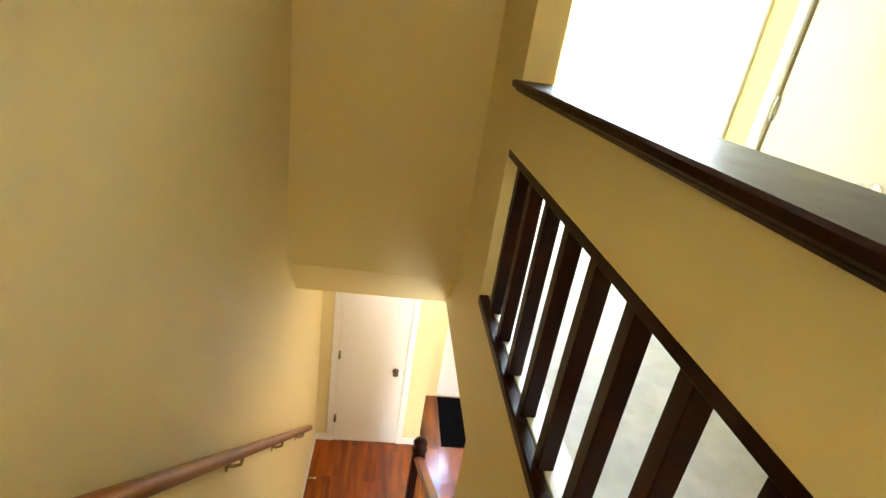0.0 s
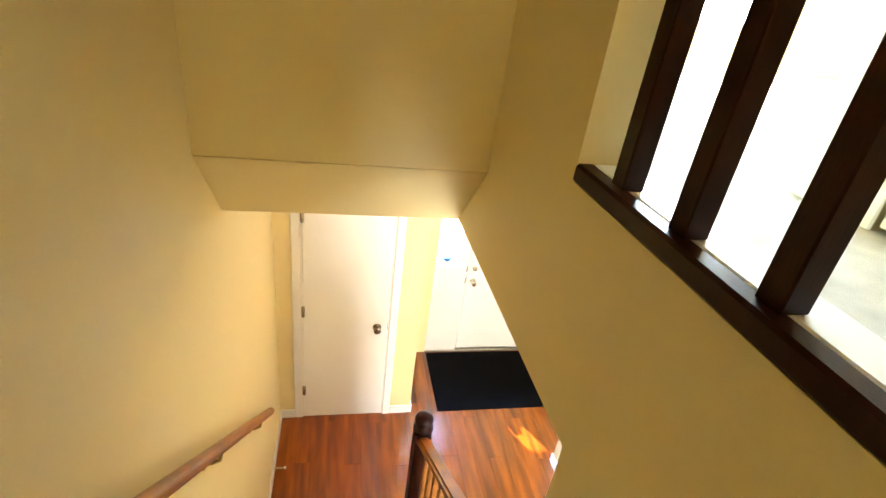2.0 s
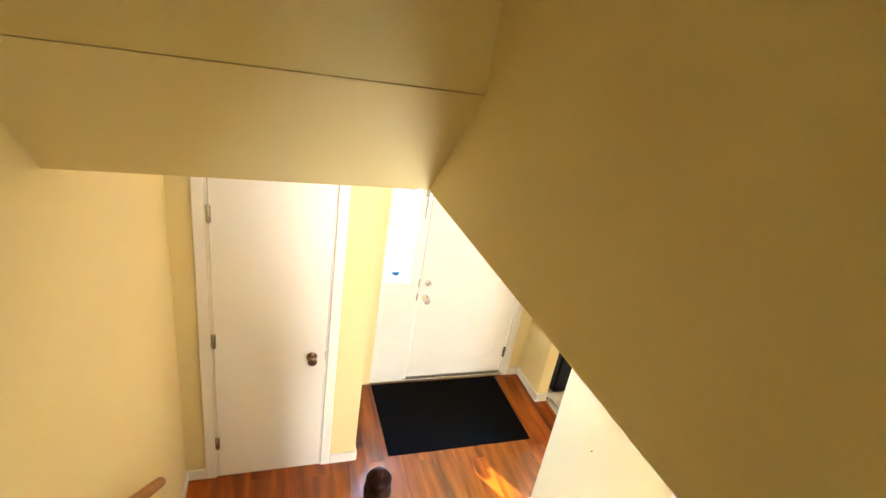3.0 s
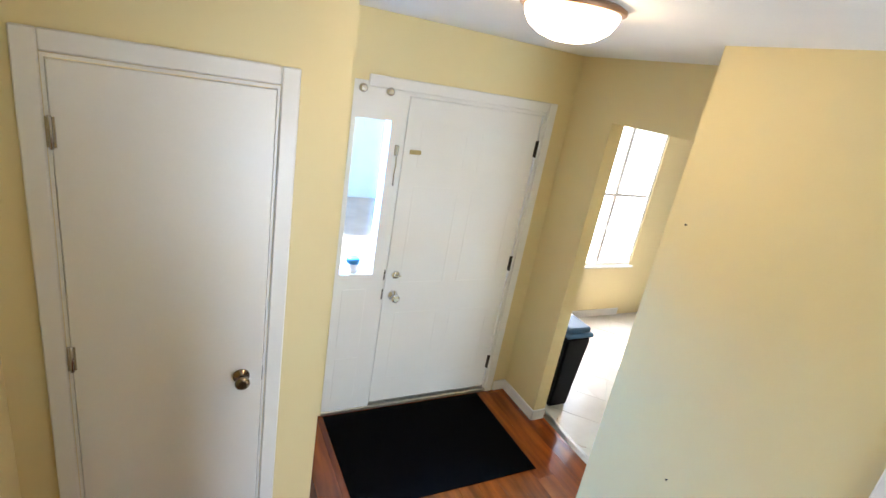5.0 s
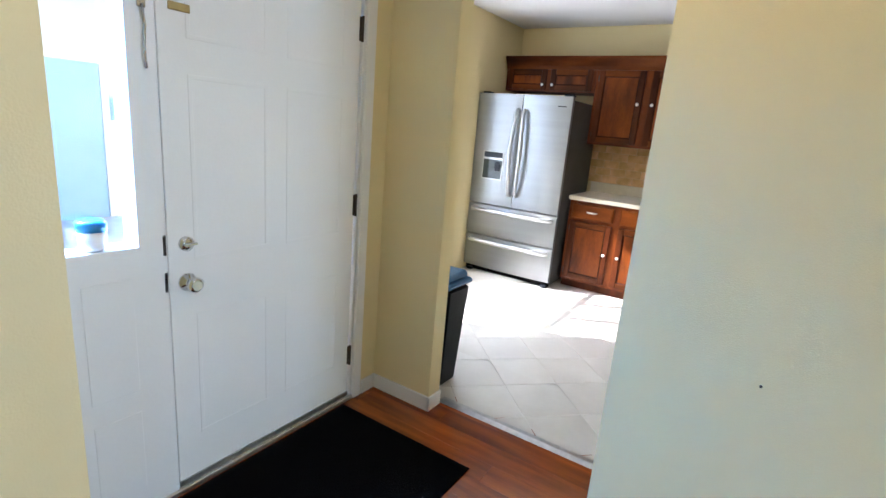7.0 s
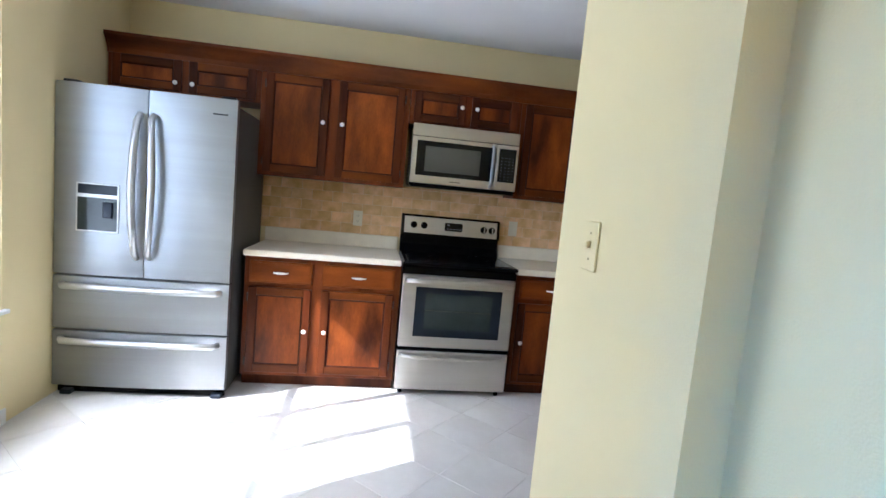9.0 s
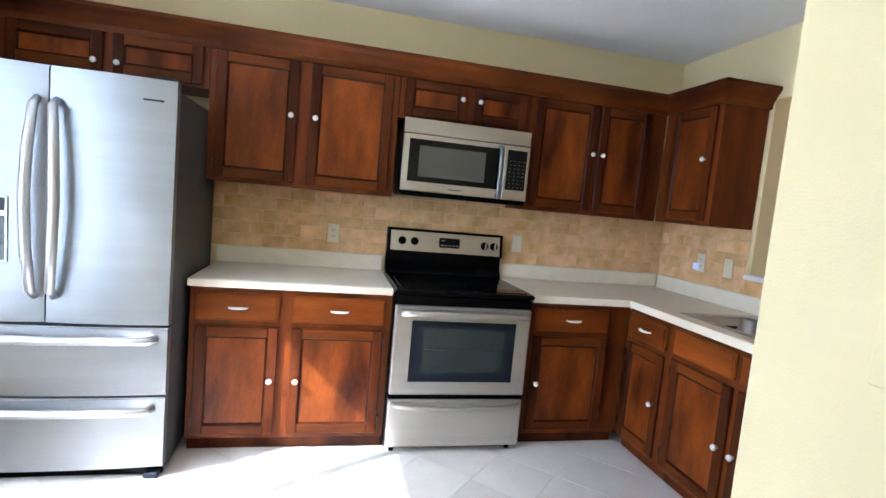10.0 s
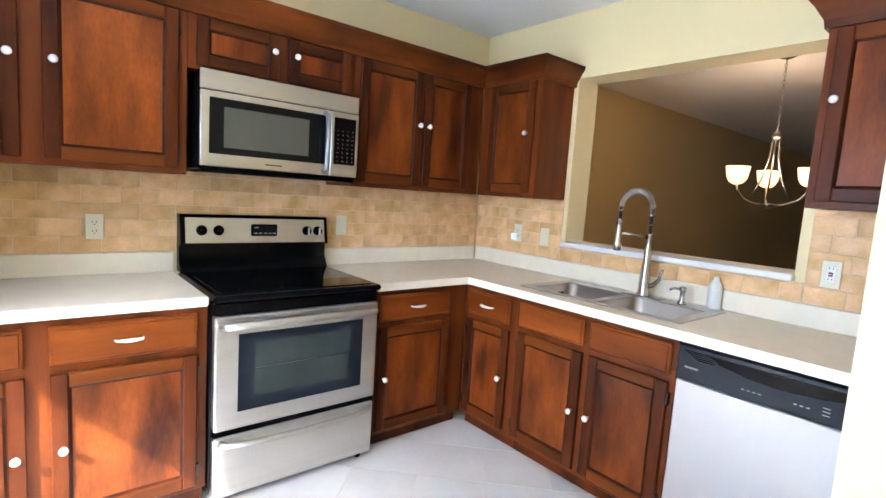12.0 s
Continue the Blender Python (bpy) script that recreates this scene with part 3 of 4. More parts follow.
baseboard("baseboard_6", 1.787, 1.90, 4.709, 4.721)
baseboard("baseboard_7", 1.232, 1.244, 2.89, 3.755)
baseboard("baseboard_8", 1.244, 1.80, 3.743, 3.755)
baseboard("baseboard_9", 1.902, 2.517, 3.743, 3.755)
baseboard("baseboard_10", -0.910, -0.899, 3.41, 4.316)
baseboard("baseboard_11", 1.066, 1.079, -1.6, 1.62, UF)
baseboard("baseboard_12", 0.116, 0.128, -0.6, 6.15, UF, 0.11)
baseboard("baseboard_13", 0.13, 6.2, 6.136, 6.149, UF)
baseboard("baseboard_14", 1.902, 3.9, 6.017, 6.029)

# ---- kitchen window, loft window, added back hall window ----
def window(name, label, x0, x1, y, z0, z1, bars):
    ob = thing(name, label, "window", pose(0, 0, 0))
    ob["kind"] = "structure"
    f = 0.028
    part("window_frame", boxes((x0, x0 + f, y + 0.012, y + 0.052, z0, z1), (x1 - f, x1, y + 0.012, y + 0.052, z0, z1), (x0 + f, x1 - f, y + 0.012, y + 0.052, z0, z0 + f), (x0 + f, x1 - f, y + 0.012, y + 0.052, z1 - f, z1)), WHITE, ob)
    for b in bars:
        part("mullion", boxes((b - 0.022, b + 0.022, y + 0.012, y + 0.052, z0 + f, z1 - f)), WHITE, ob)
    zm = (z0 + z1) / 2
    edges = [x0 + f, *[v for b in bars for v in (b - 0.022, b + 0.022)], x1 - f]
    for a, b in zip(edges[::2], edges[1::2]):
        part("sash_rail", boxes((a, b, y + 0.014, y + 0.05, zm - 0.014, zm + 0.014)), WHITE, ob)
        for c, d in ((z0 + f, zm - 0.02), (zm + 0.02, z1 - f)):
            p = part("pane", boxes((a, b, y + 0.030, y + 0.034, c, d)), GLASS, ob)
            p.visible_shadow = False
    part("window_sill", boxes((x0 - 0.03, x1 + 0.03, y - 0.025, y + 0.011, z0 - 0.022, z0 - 0.001), bevel=0.004), WHITE, ob)
    return ob


window("window_2", "white double-hung kitchen window in bright sun", 2.50, 3.88, 6.03, 0.60, 2.12, (2.955, 3.40))
# Unseen window, added so the back hall lamp has an opening.
window("added_back_window", "unseen white window added at the back end of the hall", -1.09, -0.27, 0.0, 0.12, 1.60, ()).matrix_basis = pose(0, 0.60, 0, 0, 0, 180)
window("window_3", "wide white upper room window in bright sky light", 1.45, 3.85, 6.15, 3.27, 4.85, (2.65,))

# ---- hall things ----
mat_ob = thing("door_mat", "black ribbed rubber door mat inside the front door", "door mat", pose(0.97, 4.705, 0.0, 0, 0, 0))
part("sheet", boxes((-0.575, 0.575, -0.395, 0.375, 0.0065, 0.013), bevel=0.002), RUBBER, mat_ob)
lamp = thing("ceiling_light", "lit flush ceiling light with opal glass dome", "ceiling light", pose(0.595, 3.757, LC))
part("pan", lathe([(0.135, 0), (0.15, -0.008), (0.15, -0.018), (0.135, -0.022)], n=32), COPPER, lamp, "brown metal pan")
part("dome", lathe([(0.135, -0.021), (0.131, -0.042), (0.114, -0.068), (0.082, -0.089), (0.042, -0.101), (0.0, -0.105)], n=32), DOME, lamp, "glowing opal glass dome")
# Unseen copy of the hall fixture, added to brighten the stairwell walls.
lamp = thing("ceiling_light", "unseen lit ceiling light added above the upper landing to brighten the stairs", "ceiling light", pose(-0.42, -0.75, UC))
part("pan", lathe([(0.135, 0), (0.15, -0.008), (0.15, -0.018), (0.135, -0.022)], n=32), COPPER, lamp, "brown metal pan")
part("dome", lathe([(0.135, -0.021), (0.131, -0.042), (0.114, -0.068), (0.082, -0.089), (0.042, -0.101), (0.0, -0.105)], n=32), ADDED_DOME, lamp, "glowing opal glass dome")
stop = thing("door_stop", "small brass spring door stop on the wall", "door stop", pose(-0.898, 3.80, 0.05))
part("spring", tube([(0, 0, 0), (0.03, 0, 0.0), (0.065, 0, 0.0)], [0.008, 0.006, 0.006], 8), BRASS, stop)
part("tip", tube([(0.065, 0, 0), (0.08, 0, 0)], 0.009, 10), PORCELAIN, stop, "white rubber tip")
strip = structure("trim_threshold", prism([(1.905, 0.006), (1.935, 0.014), (1.96, 0.014), (1.97, 0.006)], 3.814, 4.72, "y"), ALU, "metal threshold strip between wood and tile", "trim")
for y, z in ((3.658, 1.824), (3.384, 0.90), (2.957, 1.80)):
    nail = thing("nail", "small dark nail in the cream hall wall", "nail", pose(1.245, y, z, 0, 0, -90), "nails in the hall wall")
    part("head", lathe([(0.002, 0), (0.002, -0.006), (0.004, -0.007), (0.004, -0.009)], 0, 0, 0, 8, "y"), BRONZE, nail)

# ---- kitchen: fitted units ----
W, S = 5.10, 1.985            # range wall and sink wall


def knob(parent, x, y, z):
    part("knob", lathe([(0.007, 0), (0.006, -0.010), (0.013, -0.016), (0.0155, -0.024), (0.012, -0.031), (0.004, -0.034)], x, y, z, 14, "y"), PORCELAIN, parent, "white porcelain knob")


def pull(parent, x, y, z):
    pts = [(x - 0.045, y, z), (x - 0.040, y - 0.018, z), (x - 0.015, y - 0.026, z), (x + 0.015, y - 0.026, z), (x + 0.040, y - 0.018, z), (x + 0.045, y, z)]
    part("handle", tube(pts, [0.005, 0.005, 0.008, 0.008, 0.005, 0.005], 8), PORCELAIN, parent, "white curved handle")


def unit_door(parent, x0, x1, z0, z1, knob_at=None, hinge_x=None, y=-0.02):
    """Frame and panel cabinet door whose back lies at y = 0; front at y."""
    f = 0.052
    g = 0.009
    d = part("door", boxes((x0 + f - 0.002, x1 - f + 0.002, y + 0.011, -0.002, z0 + f - 0.002, z1 - f + 0.002)), CHERRY_L, parent)
    for a, b in ((x0, x0 + f), (x1 - f, x1)):
        part("stile", boxes((a, b, y, -0.001, z0, z1), bevel=0.004), CHERRY, d)
    for a, b in ((z0, z0 + f), (z1 - f, z1)):
        part("rail", boxes((x0 + f, x1 - f, y, -0.001, a, b), bevel=0.004), CHERRY_H, d)
    bm = sheet((x0 + f, x0 + f + g, x1 - f - g, x1 - f), (z0 + f, z0 + f + g, z1 - f - g, z1 - f), [(1, 1)], y + 0.003, y + 0.0105, "y")
    for vert in bm.verts:
        if vert.co.y < y + 0.005 and x0 + f + 0.001 < vert.co.x < x1 - f - 0.001 and z0 + f + 0.001 < vert.co.z < z1 - f - 0.001:
            vert.co.y += 0.006
    part("bead", bm, GLAZE, d)
    if knob_at:
        knob(d, knob_at[0], y, knob_at[1])
    if hinge_x is not None:
        for z in (z0 + 0.07, z1 - 0.07):
            part("hinge", boxes((hinge_x - 0.004, hinge_x + 0.004, y - 0.001, 0.0, z - 0.025, z + 0.025)), BRONZE, d)
    return d


def drawer(parent, x0, x1, z0, z1, handle=True, y=-0.02):
    bm = boxes((x0, x1, y + 0.004, -0.001, z0, z1), bevel=0.005)
    box(bm, x0 + 0.012, x1 - 0.012, y, y + 0.0045, z0 + 0.012, z1 - 0.012, bevel=0.003)
    d = part("drawer", bm, AMBER, parent)
    if handle:
        pull(d, (x0 + x1) / 2, y, (z0 + z1) / 2)
    return d


def unit(label, at, w, depth, z0, z1, group, category="cabinet", toe=False, well=0.0):
    ob = thing("base_cabinet" if toe else "wall_cabinet", label, category, at, group)
    if toe:
        part("body", boxes((0, w, 0.0, depth, 0.085, z1 - well), bevel=0.002), CHERRY_F, ob)
        if well:
            part("front_rail", boxes((0, w, 0.0, 0.02, z1 - well, z1)), CHERRY_H, ob)
        part("toe_board", boxes((0.002, w - 0.002, 0.05, depth, 0.007, 0.085)), CHERRY, ob)
    else:
        part("body", boxes((0, w, 0.0, depth, z0, z1), bevel=0.002), CHERRY_F, ob)
    return ob


RB = lambda y: pose(W - 0.61, y, 0, 0, 0, -90)      # base units on the range wall: x runs towards -y
RU = lambda y: pose(W - 0.305, y, 0, 0, 0, -90)
SB = lambda x: pose(x, S + 0.61, 0, 0, 0, 180)      # units on the sink wall: x runs towards -x
SU = lambda x: pose(x, S + 0.305, 0, 0, 0, 180)
BASE, UPPER = "base cabinets of the kitchen", "wall cabinets of the kitchen"

u = unit("cherry base cabinet with two doors beside the refrigerator", RB(5.035), 1.0, 0.605, 0, 0.874, BASE, toe=True)
drawer(u, 0.03, 0.425, 0.705, 0.845)
drawer(u, 0.49, 0.96, 0.705, 0.845)
unit_door(u, 0.03, 0.425, 0.11, 0.675, (0.395, 0.40), 0.026)
unit_door(u, 0.49, 0.96, 0.11, 0.675, (0.524, 0.40), 0.964)
u = unit("dark cherry base cabinet with one door beside the range", RB(3.235), 0.64, 0.605, 0, 0.874, BASE, toe=True)
drawer(u, 0.025, 0.50, 0.705, 0.845)
unit_door(u, 0.025, 0.50, 0.11, 0.675, (0.06, 0.40), 0.504)
u = unit("narrow cherry base cabinet in the kitchen corner", SB(4.488), 0.41, 0.605, 0, 0.874, BASE, toe=True)
drawer(u, 0.03, 0.36, 0.705, 0.845)
unit_door(u, 0.03, 0.36, 0.11, 0.675, (0.325, 0.40), 0.026)
u = unit("cherry sink cabinet with two doors and false drawer fronts", SB(4.077), 0.847, 0.605, 0, 0.874, BASE, toe=True, well=0.13)
drawer(u, 0.012, 0.415, 0.72, 0.85, False)
drawer(u, 0.445, 0.825, 0.72, 0.85, False)
unit_door(u, 0.012, 0.415, 0.11, 0.69, (0.387, 0.40), 0.008)
unit_door(u, 0.45, 0.825, 0.11, 0.69, (0.480, 0.40), 0.829)

u = unit("dark cherry wall cabinet above the refrigerator", RU(6.02), 0.955, 0.30, 1.87, 2.10, UPPER)
unit_door(u, 0.03, 0.455, 1.885, 2.085, (0.425, 1.935))
unit_door(u, 0.50, 0.925, 1.885, 2.085, (0.53, 1.935))
u = unit("cherry wall cabinet with two tall doors", RU(5.063), 1.01, 0.30, 1.395, 2.10, UPPER)
unit_door(u, 0.035, 0.455, 1.42, 2.08, (0.424, 1.785), 0.031)
unit_door(u, 0.52, 0.975, 1.42, 2.08, (0.553, 1.785), 0.979)
u = unit("low cherry wall cabinet above the microwave", RU(4.051), 0.81, 0.30, 1.855, 2.10, UPPER)
unit_door(u, 0.03, 0.395, 1.87, 2.08, (0.366, 1.995))
unit_door(u, 0.44, 0.78, 1.87, 2.08, (0.475, 1.995))
u = unit("dark cherry wall cabinet with two doors in the corner", RU(3.239), 0.945, 0.30, 1.395, 2.10, UPPER)
unit_door(u, 0.03, 0.445, 1.42, 2.08, (0.424, 1.775))
unit_door(u, 0.47, 0.83, 1.42, 2.08, (0.492, 1.775))
u = unit("dark cherry corner wall cabinet beside the pass-through", SU(4.793), 0.485, 0.30, 1.395, 2.10, UPPER)
unit_door(u, 0.09, 0.45, 1.42, 2.08, (0.41, 1.775))
u = unit("cherry wall cabinet above the dishwasher", SU(2.962), 0.455, 0.30, 1.425, 2.10, UPPER)
unit_door(u, 0.03, 0.42, 1.45, 2.08, (0.052, 1.82))


def crown_piece(name, line, out, label):
    """A stepped crown along the cabinet tops; line: front corners in plan, out: outward unit offsets for each."""
    prof = [(0.0, 2.085), (0.012, 2.085), (0.016, 2.115), (0.045, 2.165), (0.062, 2.185), (0.062, 2.205), (0.0, 2.205)]
    bm = bmesh.new()
    rings = [[bm.verts.new((x + o * ox, y + o * oy, z)) for o, z in prof] for (x, y), (ox, oy) in zip(line, out)]
    for a, b in zip(rings, rings[1:]):
        for i in range(len(prof)):
            j = (i + 1) % len(prof)
            bm.faces.new((a[i], a[j], b[j], b[i]))
    bm.faces.new(rings[0])
    bm.faces.new(list(reversed(rings[-1])))
    bmesh.ops.recalc_face_normals(bm, faces=bm.faces)
    t = thing(name, label, "crown moulding", pose(0, 0, 0))
    part("moulding", bm, CHERRY_H, t)


crown_piece("crown_moulding", [(W - 0.307, 6.02), (W - 0.307, S + 0.307), (4.306, S + 0.307), (4.306, S + 0.002)], [(-1, 0), (-1, 1), (-1, 1), (-1, 0)], "stepped cherry crown along the wall cabinets")
crown_piece("crown_moulding", [(2.964, S + 0.002), (2.964, S + 0.307), (2.507, S + 0.307)], [(1, 0), (1, 1), (0, 1)], "short cherry crown on the single wall cabinet")

# ---- worktop with sink cut-out ----
top = thing("worktop", "cream laminate worktop with low upstand", "worktop", pose(0, 0, 0))
part("slab", boxes((W - 0.648, W - 0.002, 4.040, 5.045, 0.8745, 0.915), bevel=0.006), COUNTER, top)
SX0, SX1, SY0, SY1 = 3.285, 4.125, 2.075, 2.515
bm = sheet((2.507, SX0, SX1, W - 0.648, W - 0.002), (S + 0.002, SY0, SY1, S + 0.645, 3.243), [(1, 1), (0, 3), (1, 3), (2, 3)], 0.8745, 0.915, "z")
part("slab", bm, COUNTER, top)
part("upstand", boxes((W - 0.022, W - 0.002, 4.045, 5.045, 0.9155, 1.015), bevel=0.004), COUNTER, top)
part("upstand", boxes((W - 0.022, W - 0.002, S + 0.024, 3.240, 0.9155, 1.015), bevel=0.004), COUNTER, top)
part("upstand", boxes((2.507, W - 0.023, S + 0.002, S + 0.022, 0.9155, 1.015), bevel=0.004), COUNTER, top)
sill = thing("pass_through_sill", "white painted ledge of the pass-through", "sill", pose(0, 0, 0))
part("board", boxes((3.036, 4.282, S - 0.20, S + 0.05, 1.106, 1.138), bevel=0.006), WHITE, sill)

# ---- sink, faucet, soap pump ----
sink = thing("sink", "double bowl stainless steel sink set in the worktop", "sink", pose(0, 0, 0))


def bowl(x0, x1, y0, y1):
    bm = bmesh.new()
    rows = []
    for inset, z in ((0.0, 0.917), (0.012, 0.905), (0.022, 0.80), (0.05, 0.765)):
        r, n, ring = 0.06, 6, []
        a0, a1, b0, b1 = x0 + inset, x1 - inset, y0 + inset, y1 - inset
        for cx, cy, start in ((a1 - r, b1 - r, 0), (a0 + r, b1 - r, 90), (a0 + r, b0 + r, 180), (a1 - r, b0 + r, 270)):
            for i in range(n):
                a = radians(start + 90 * i / (n - 1))
                ring.append(bm.verts.new((cx + r * math.cos(a), cy + r * math.sin(a), z)))
        rows.append(ring)
    for a, b in zip(rows, rows[1:]):
        for i in range(len(a)):
            f = bm.faces.new((a[i], b[i], b[(i + 1) % len(a)], a[(i + 1) % len(a)]))
            f.smooth = True
    bm.faces.new(rows[-1])
    part("bowl", bm, SINKSTEEL, sink)
    part("drain", lathe([(0.04, 0), (0.042, 0.004), (0.02, 0.005)], (x0 + x1) / 2, (y0 + y1) / 2, 0.765, 18), CHROME, sink)


bowl(SX0 + 0.03, 3.695, 2.15, SY1 - 0.012)
bowl(3.725, SX1 - 0.03, 2.15, SY1 - 0.012)
part("rim", boxes((SX0 - 0.018, SX1 + 0.018, SY0 - 0.018, 2.155, 0.9152, 0.9215), (SX0 - 0.018, SX1 + 0.018, SY1 - 0.016, SY1 + 0.018, 0.9152, 0.9215), (SX0 - 0.018, SX0 + 0.036, 2.155, SY1 - 0.016, 0.9152, 0.9215), (SX1 - 0.036, SX1 + 0.018, 2.155, SY1 - 0.016, 0.9152, 0.9215), (3.689, 3.731, 2.155, SY1 - 0.016, 0.9152, 0.9215), bevel=0.002), SINKSTEEL, sink)
fau = thing("faucet", "brushed nickel spring-neck kitchen faucet", "faucet", pose(3.66, 2.11, 0.9216))
part("base", lathe([(0.036, 0), (0.034, 0.012), (0.029, 0.03), (0.027, 0.12), (0.020, 0.20), (0.015, 0.27), (0.013, 0.33)], n=18), NICKEL, fau)
part("escutcheon", boxes((-0.11, 0.11, -0.03, 0.03, 0.0, 0.006), bevel=0.002), NICKEL, fau)
dirx, diry = 0.55, 0.83
arc = []
for i in range(25):
    a = math.pi * i / 24
    r = 0.085
    d, z = r - r * math.cos(a), 0.46 + r * math.sin(a)
    arc.append((d * dirx, d * diry, z))
path3 = [(0, 0, 0.32), (0, 0, 0.40), *arc, (0.17 * dirx, 0.17 * diry, 0.40)]
part("hose", tube(path3, 0.0085, 8), BRONZE, fau, "dark rubber hose")
bm = bmesh.new()
pts = [Vector(p) for p in path3]
coil = []
total = 36 * 10
for i in range(total + 1):
    s = i / total * (len(pts) - 1)
    j = min(int(s), len(pts) - 2)
    p, q = pts[j], pts[j + 1]
    c0 = p.lerp(q, s - j)
    d = (q - p).normalized()
    e = Vector((-diry, dirx, 0))
    g = d.cross(e)
    a = 2 * math.pi * 36 * i / total
    coil.append(c0 + (e * math.cos(a) + g * math.sin(a)) * 0.0145)
part("spring", tube(coil, 0.0034, 5), NICKEL, fau, "coiled nickel spring")
part("spray_head", lathe([(0.013, 0.40), (0.016, 0.36), (0.017, 0.30), (0.021, 0.27), (0.019, 0.235), (0.006, 0.232)], 0.17 * dirx, 0.17 * diry, 0, 16), NICKEL, fau)
part("holder_arm", tube([(0, 0, 0.31), (0.08 * dirx, 0.08 * diry, 0.318), (0.165 * dirx, 0.165 * diry, 0.325)], [0.011, 0.008, 0.008], 10), NICKEL, fau)
part("lever", tube([(-0.01, 0.0, 0.055), (-0.05, 0.012, 0.065), (-0.085, 0.02, 0.10), (-0.105, 0.025, 0.16)], [0.014, 0.013, 0.010, 0.006], 10), NICKEL, fau)
pump = thing("soap_dispenser", "small brushed nickel soap pump beside the faucet", "soap dispenser", pose(3.455, 2.115, 0.9216))
part("body", lathe([(0.022, 0), (0.020, 0.01), (0.012, 0.02), (0.012, 0.06), (0.016, 0.065), (0.016, 0.085), (0.006, 0.09)], n=16), NICKEL, pump)
part("spout", tube([(0, 0, 0.075), (0.03, 0.03, 0.078), (0.045, 0.045, 0.068)], 0.006, 8), NICKEL, pump)
bot = thing("soap_bottle", "white frosted plastic bottle behind the sink", "bottle", pose(3.335, 2.04, 0.9153))
part("body", lathe([(0.030, 0), (0.032, 0.004), (0.032, 0.11), (0.022, 0.135), (0.013, 0.145), (0.013, 0.16)], n=18), BOTTLE, bot)

# ---- range ----
rg = thing("range", "freestanding electric range in steel and black glass", "range", pose(W - 0.66, 4.030, 0, 0, 0, -90))
RW = 0.775
part("body", boxes((0.0, RW, 0.03, 0.63, 0.06, 0.893), bevel=0.004), BLACK, rg)
part("cooktop", boxes((-0.004, RW + 0.004, -0.035, 0.60, 0.8935, 0.920), bevel=0.010), BLACK, rg, "black enamel cooktop rim")
part("glass_top", boxes((0.03, RW - 0.03, 0.01, 0.55, 0.9205, 0.9235), bevel=0.001), BLACKGLASS, rg, "black ceramic glass")
bm = prism([(0.56, 0.921), (0.60, 0.98), (0.60, 1.05), (0.565, 1.055), (0.59, 1.195), (0.60, 1.205), (0.645, 1.205), (0.645, 0.921)], 0.0, RW, "x")
guard2 = part("backguard", bm, BLACK, rg)
bm = bmesh.new()
v = [bm.verts.new(p) for p in ((0.022, 0.5640, 1.065), (RW - 0.022, 0.5640, 1.065), (RW - 0.022, 0.5866, 1.19), (0.022, 0.5866, 1.19))]
q = [bm.verts.new((p.co.x, p.co.y - 0.004, p.co.z)) for p in v]
bm.faces.new(q)
for i in range(4):
    bm.faces.new((v[i], v[(i + 1) % 4], q[(i + 1) % 4], q[i]))
bmesh.ops.recalc_face_normals(bm, faces=bm.faces)
panel = part("control_panel", bm, STEEL_H, rg, "brushed steel control panel")
for x in (0.095, 0.175, 0.645, 0.71):
    kn = part("knob", lathe([(0.026, 0.574), (0.026, 0.566), (0.021, 0.562), (0.019, 0.545), (0.010, 0.541)], x, 0, 1.128, 20, "y"), BLACK, panel, "black round knob")
    part("grip", boxes((x - 0.004, x + 0.004, 0.534, 0.545, 1.108, 1.148), bevel=0.002), STEEL_H if x > 0.5 else BLACK, kn)
disp = part("display", boxes((0.335, 0.475, 0.560, 0.575, 1.098, 1.162), bevel=0.006), BLACKGLASS, panel, "black display")
for i in range(5):
    part("button", boxes((0.35 + 0.025 * i, 0.366 + 0.025 * i, 0.5590, 0.5600, 1.112, 1.117)), LETTER, disp)
part("digit_bar", boxes((0.35, 0.372, 0.5590, 0.5600, 1.142, 1.148)), LETTER, disp)
part("oven_front", boxes((0.004, RW - 0.004, -0.012, 0.029, 0.835, 0.888), bevel=0.006), BLACK, rg, "black vent strip")
od = part("oven_door", boxes((0.006, RW - 0.006, -0.022, 0.029, 0.345, 0.832), bevel=0.006), STEEL_H, rg, "brushed steel oven door")
win = part("oven_window_border", boxes((0.098, RW - 0.090, -0.0245, -0.0215, 0.420, 0.755), bevel=0.001), SLATE, od, "dark blue-black glass border")
part("oven_window", boxes((0.165, RW - 0.155, -0.0255, -0.0243, 0.475, 0.715)), GREYGLASS, win, "grey see-through glass")
part("rack", tube([(0.17, -0.0262, 0.60), (RW - 0.16, -0.0262, 0.60)], 0.0016, 6), SCREEN, win)
hb = [(0.03, -0.022, 0.795), (0.045, -0.06, 0.80), (0.12, -0.072, 0.803), (RW / 2, -0.078, 0.805), (RW - 0.12, -0.072, 0.803), (RW - 0.045, -0.06, 0.80), (RW - 0.03, -0.022, 0.795)]
part("door_handle", tube(hb, [0.016, 0.018, 0.018, 0.018, 0.018, 0.018, 0.016], 12), STEEL_H, od, "broad steel bar handle")
part("gap_strip", boxes((0.006, RW - 0.006, -0.010, 0.029, 0.318, 0.343)), BLACK, rg)
dr = part("storage_drawer", boxes((0.006, RW - 0.006, -0.018, 0.029, 0.048, 0.316), bevel=0.006), STEEL_H, rg, "steel storage drawer")
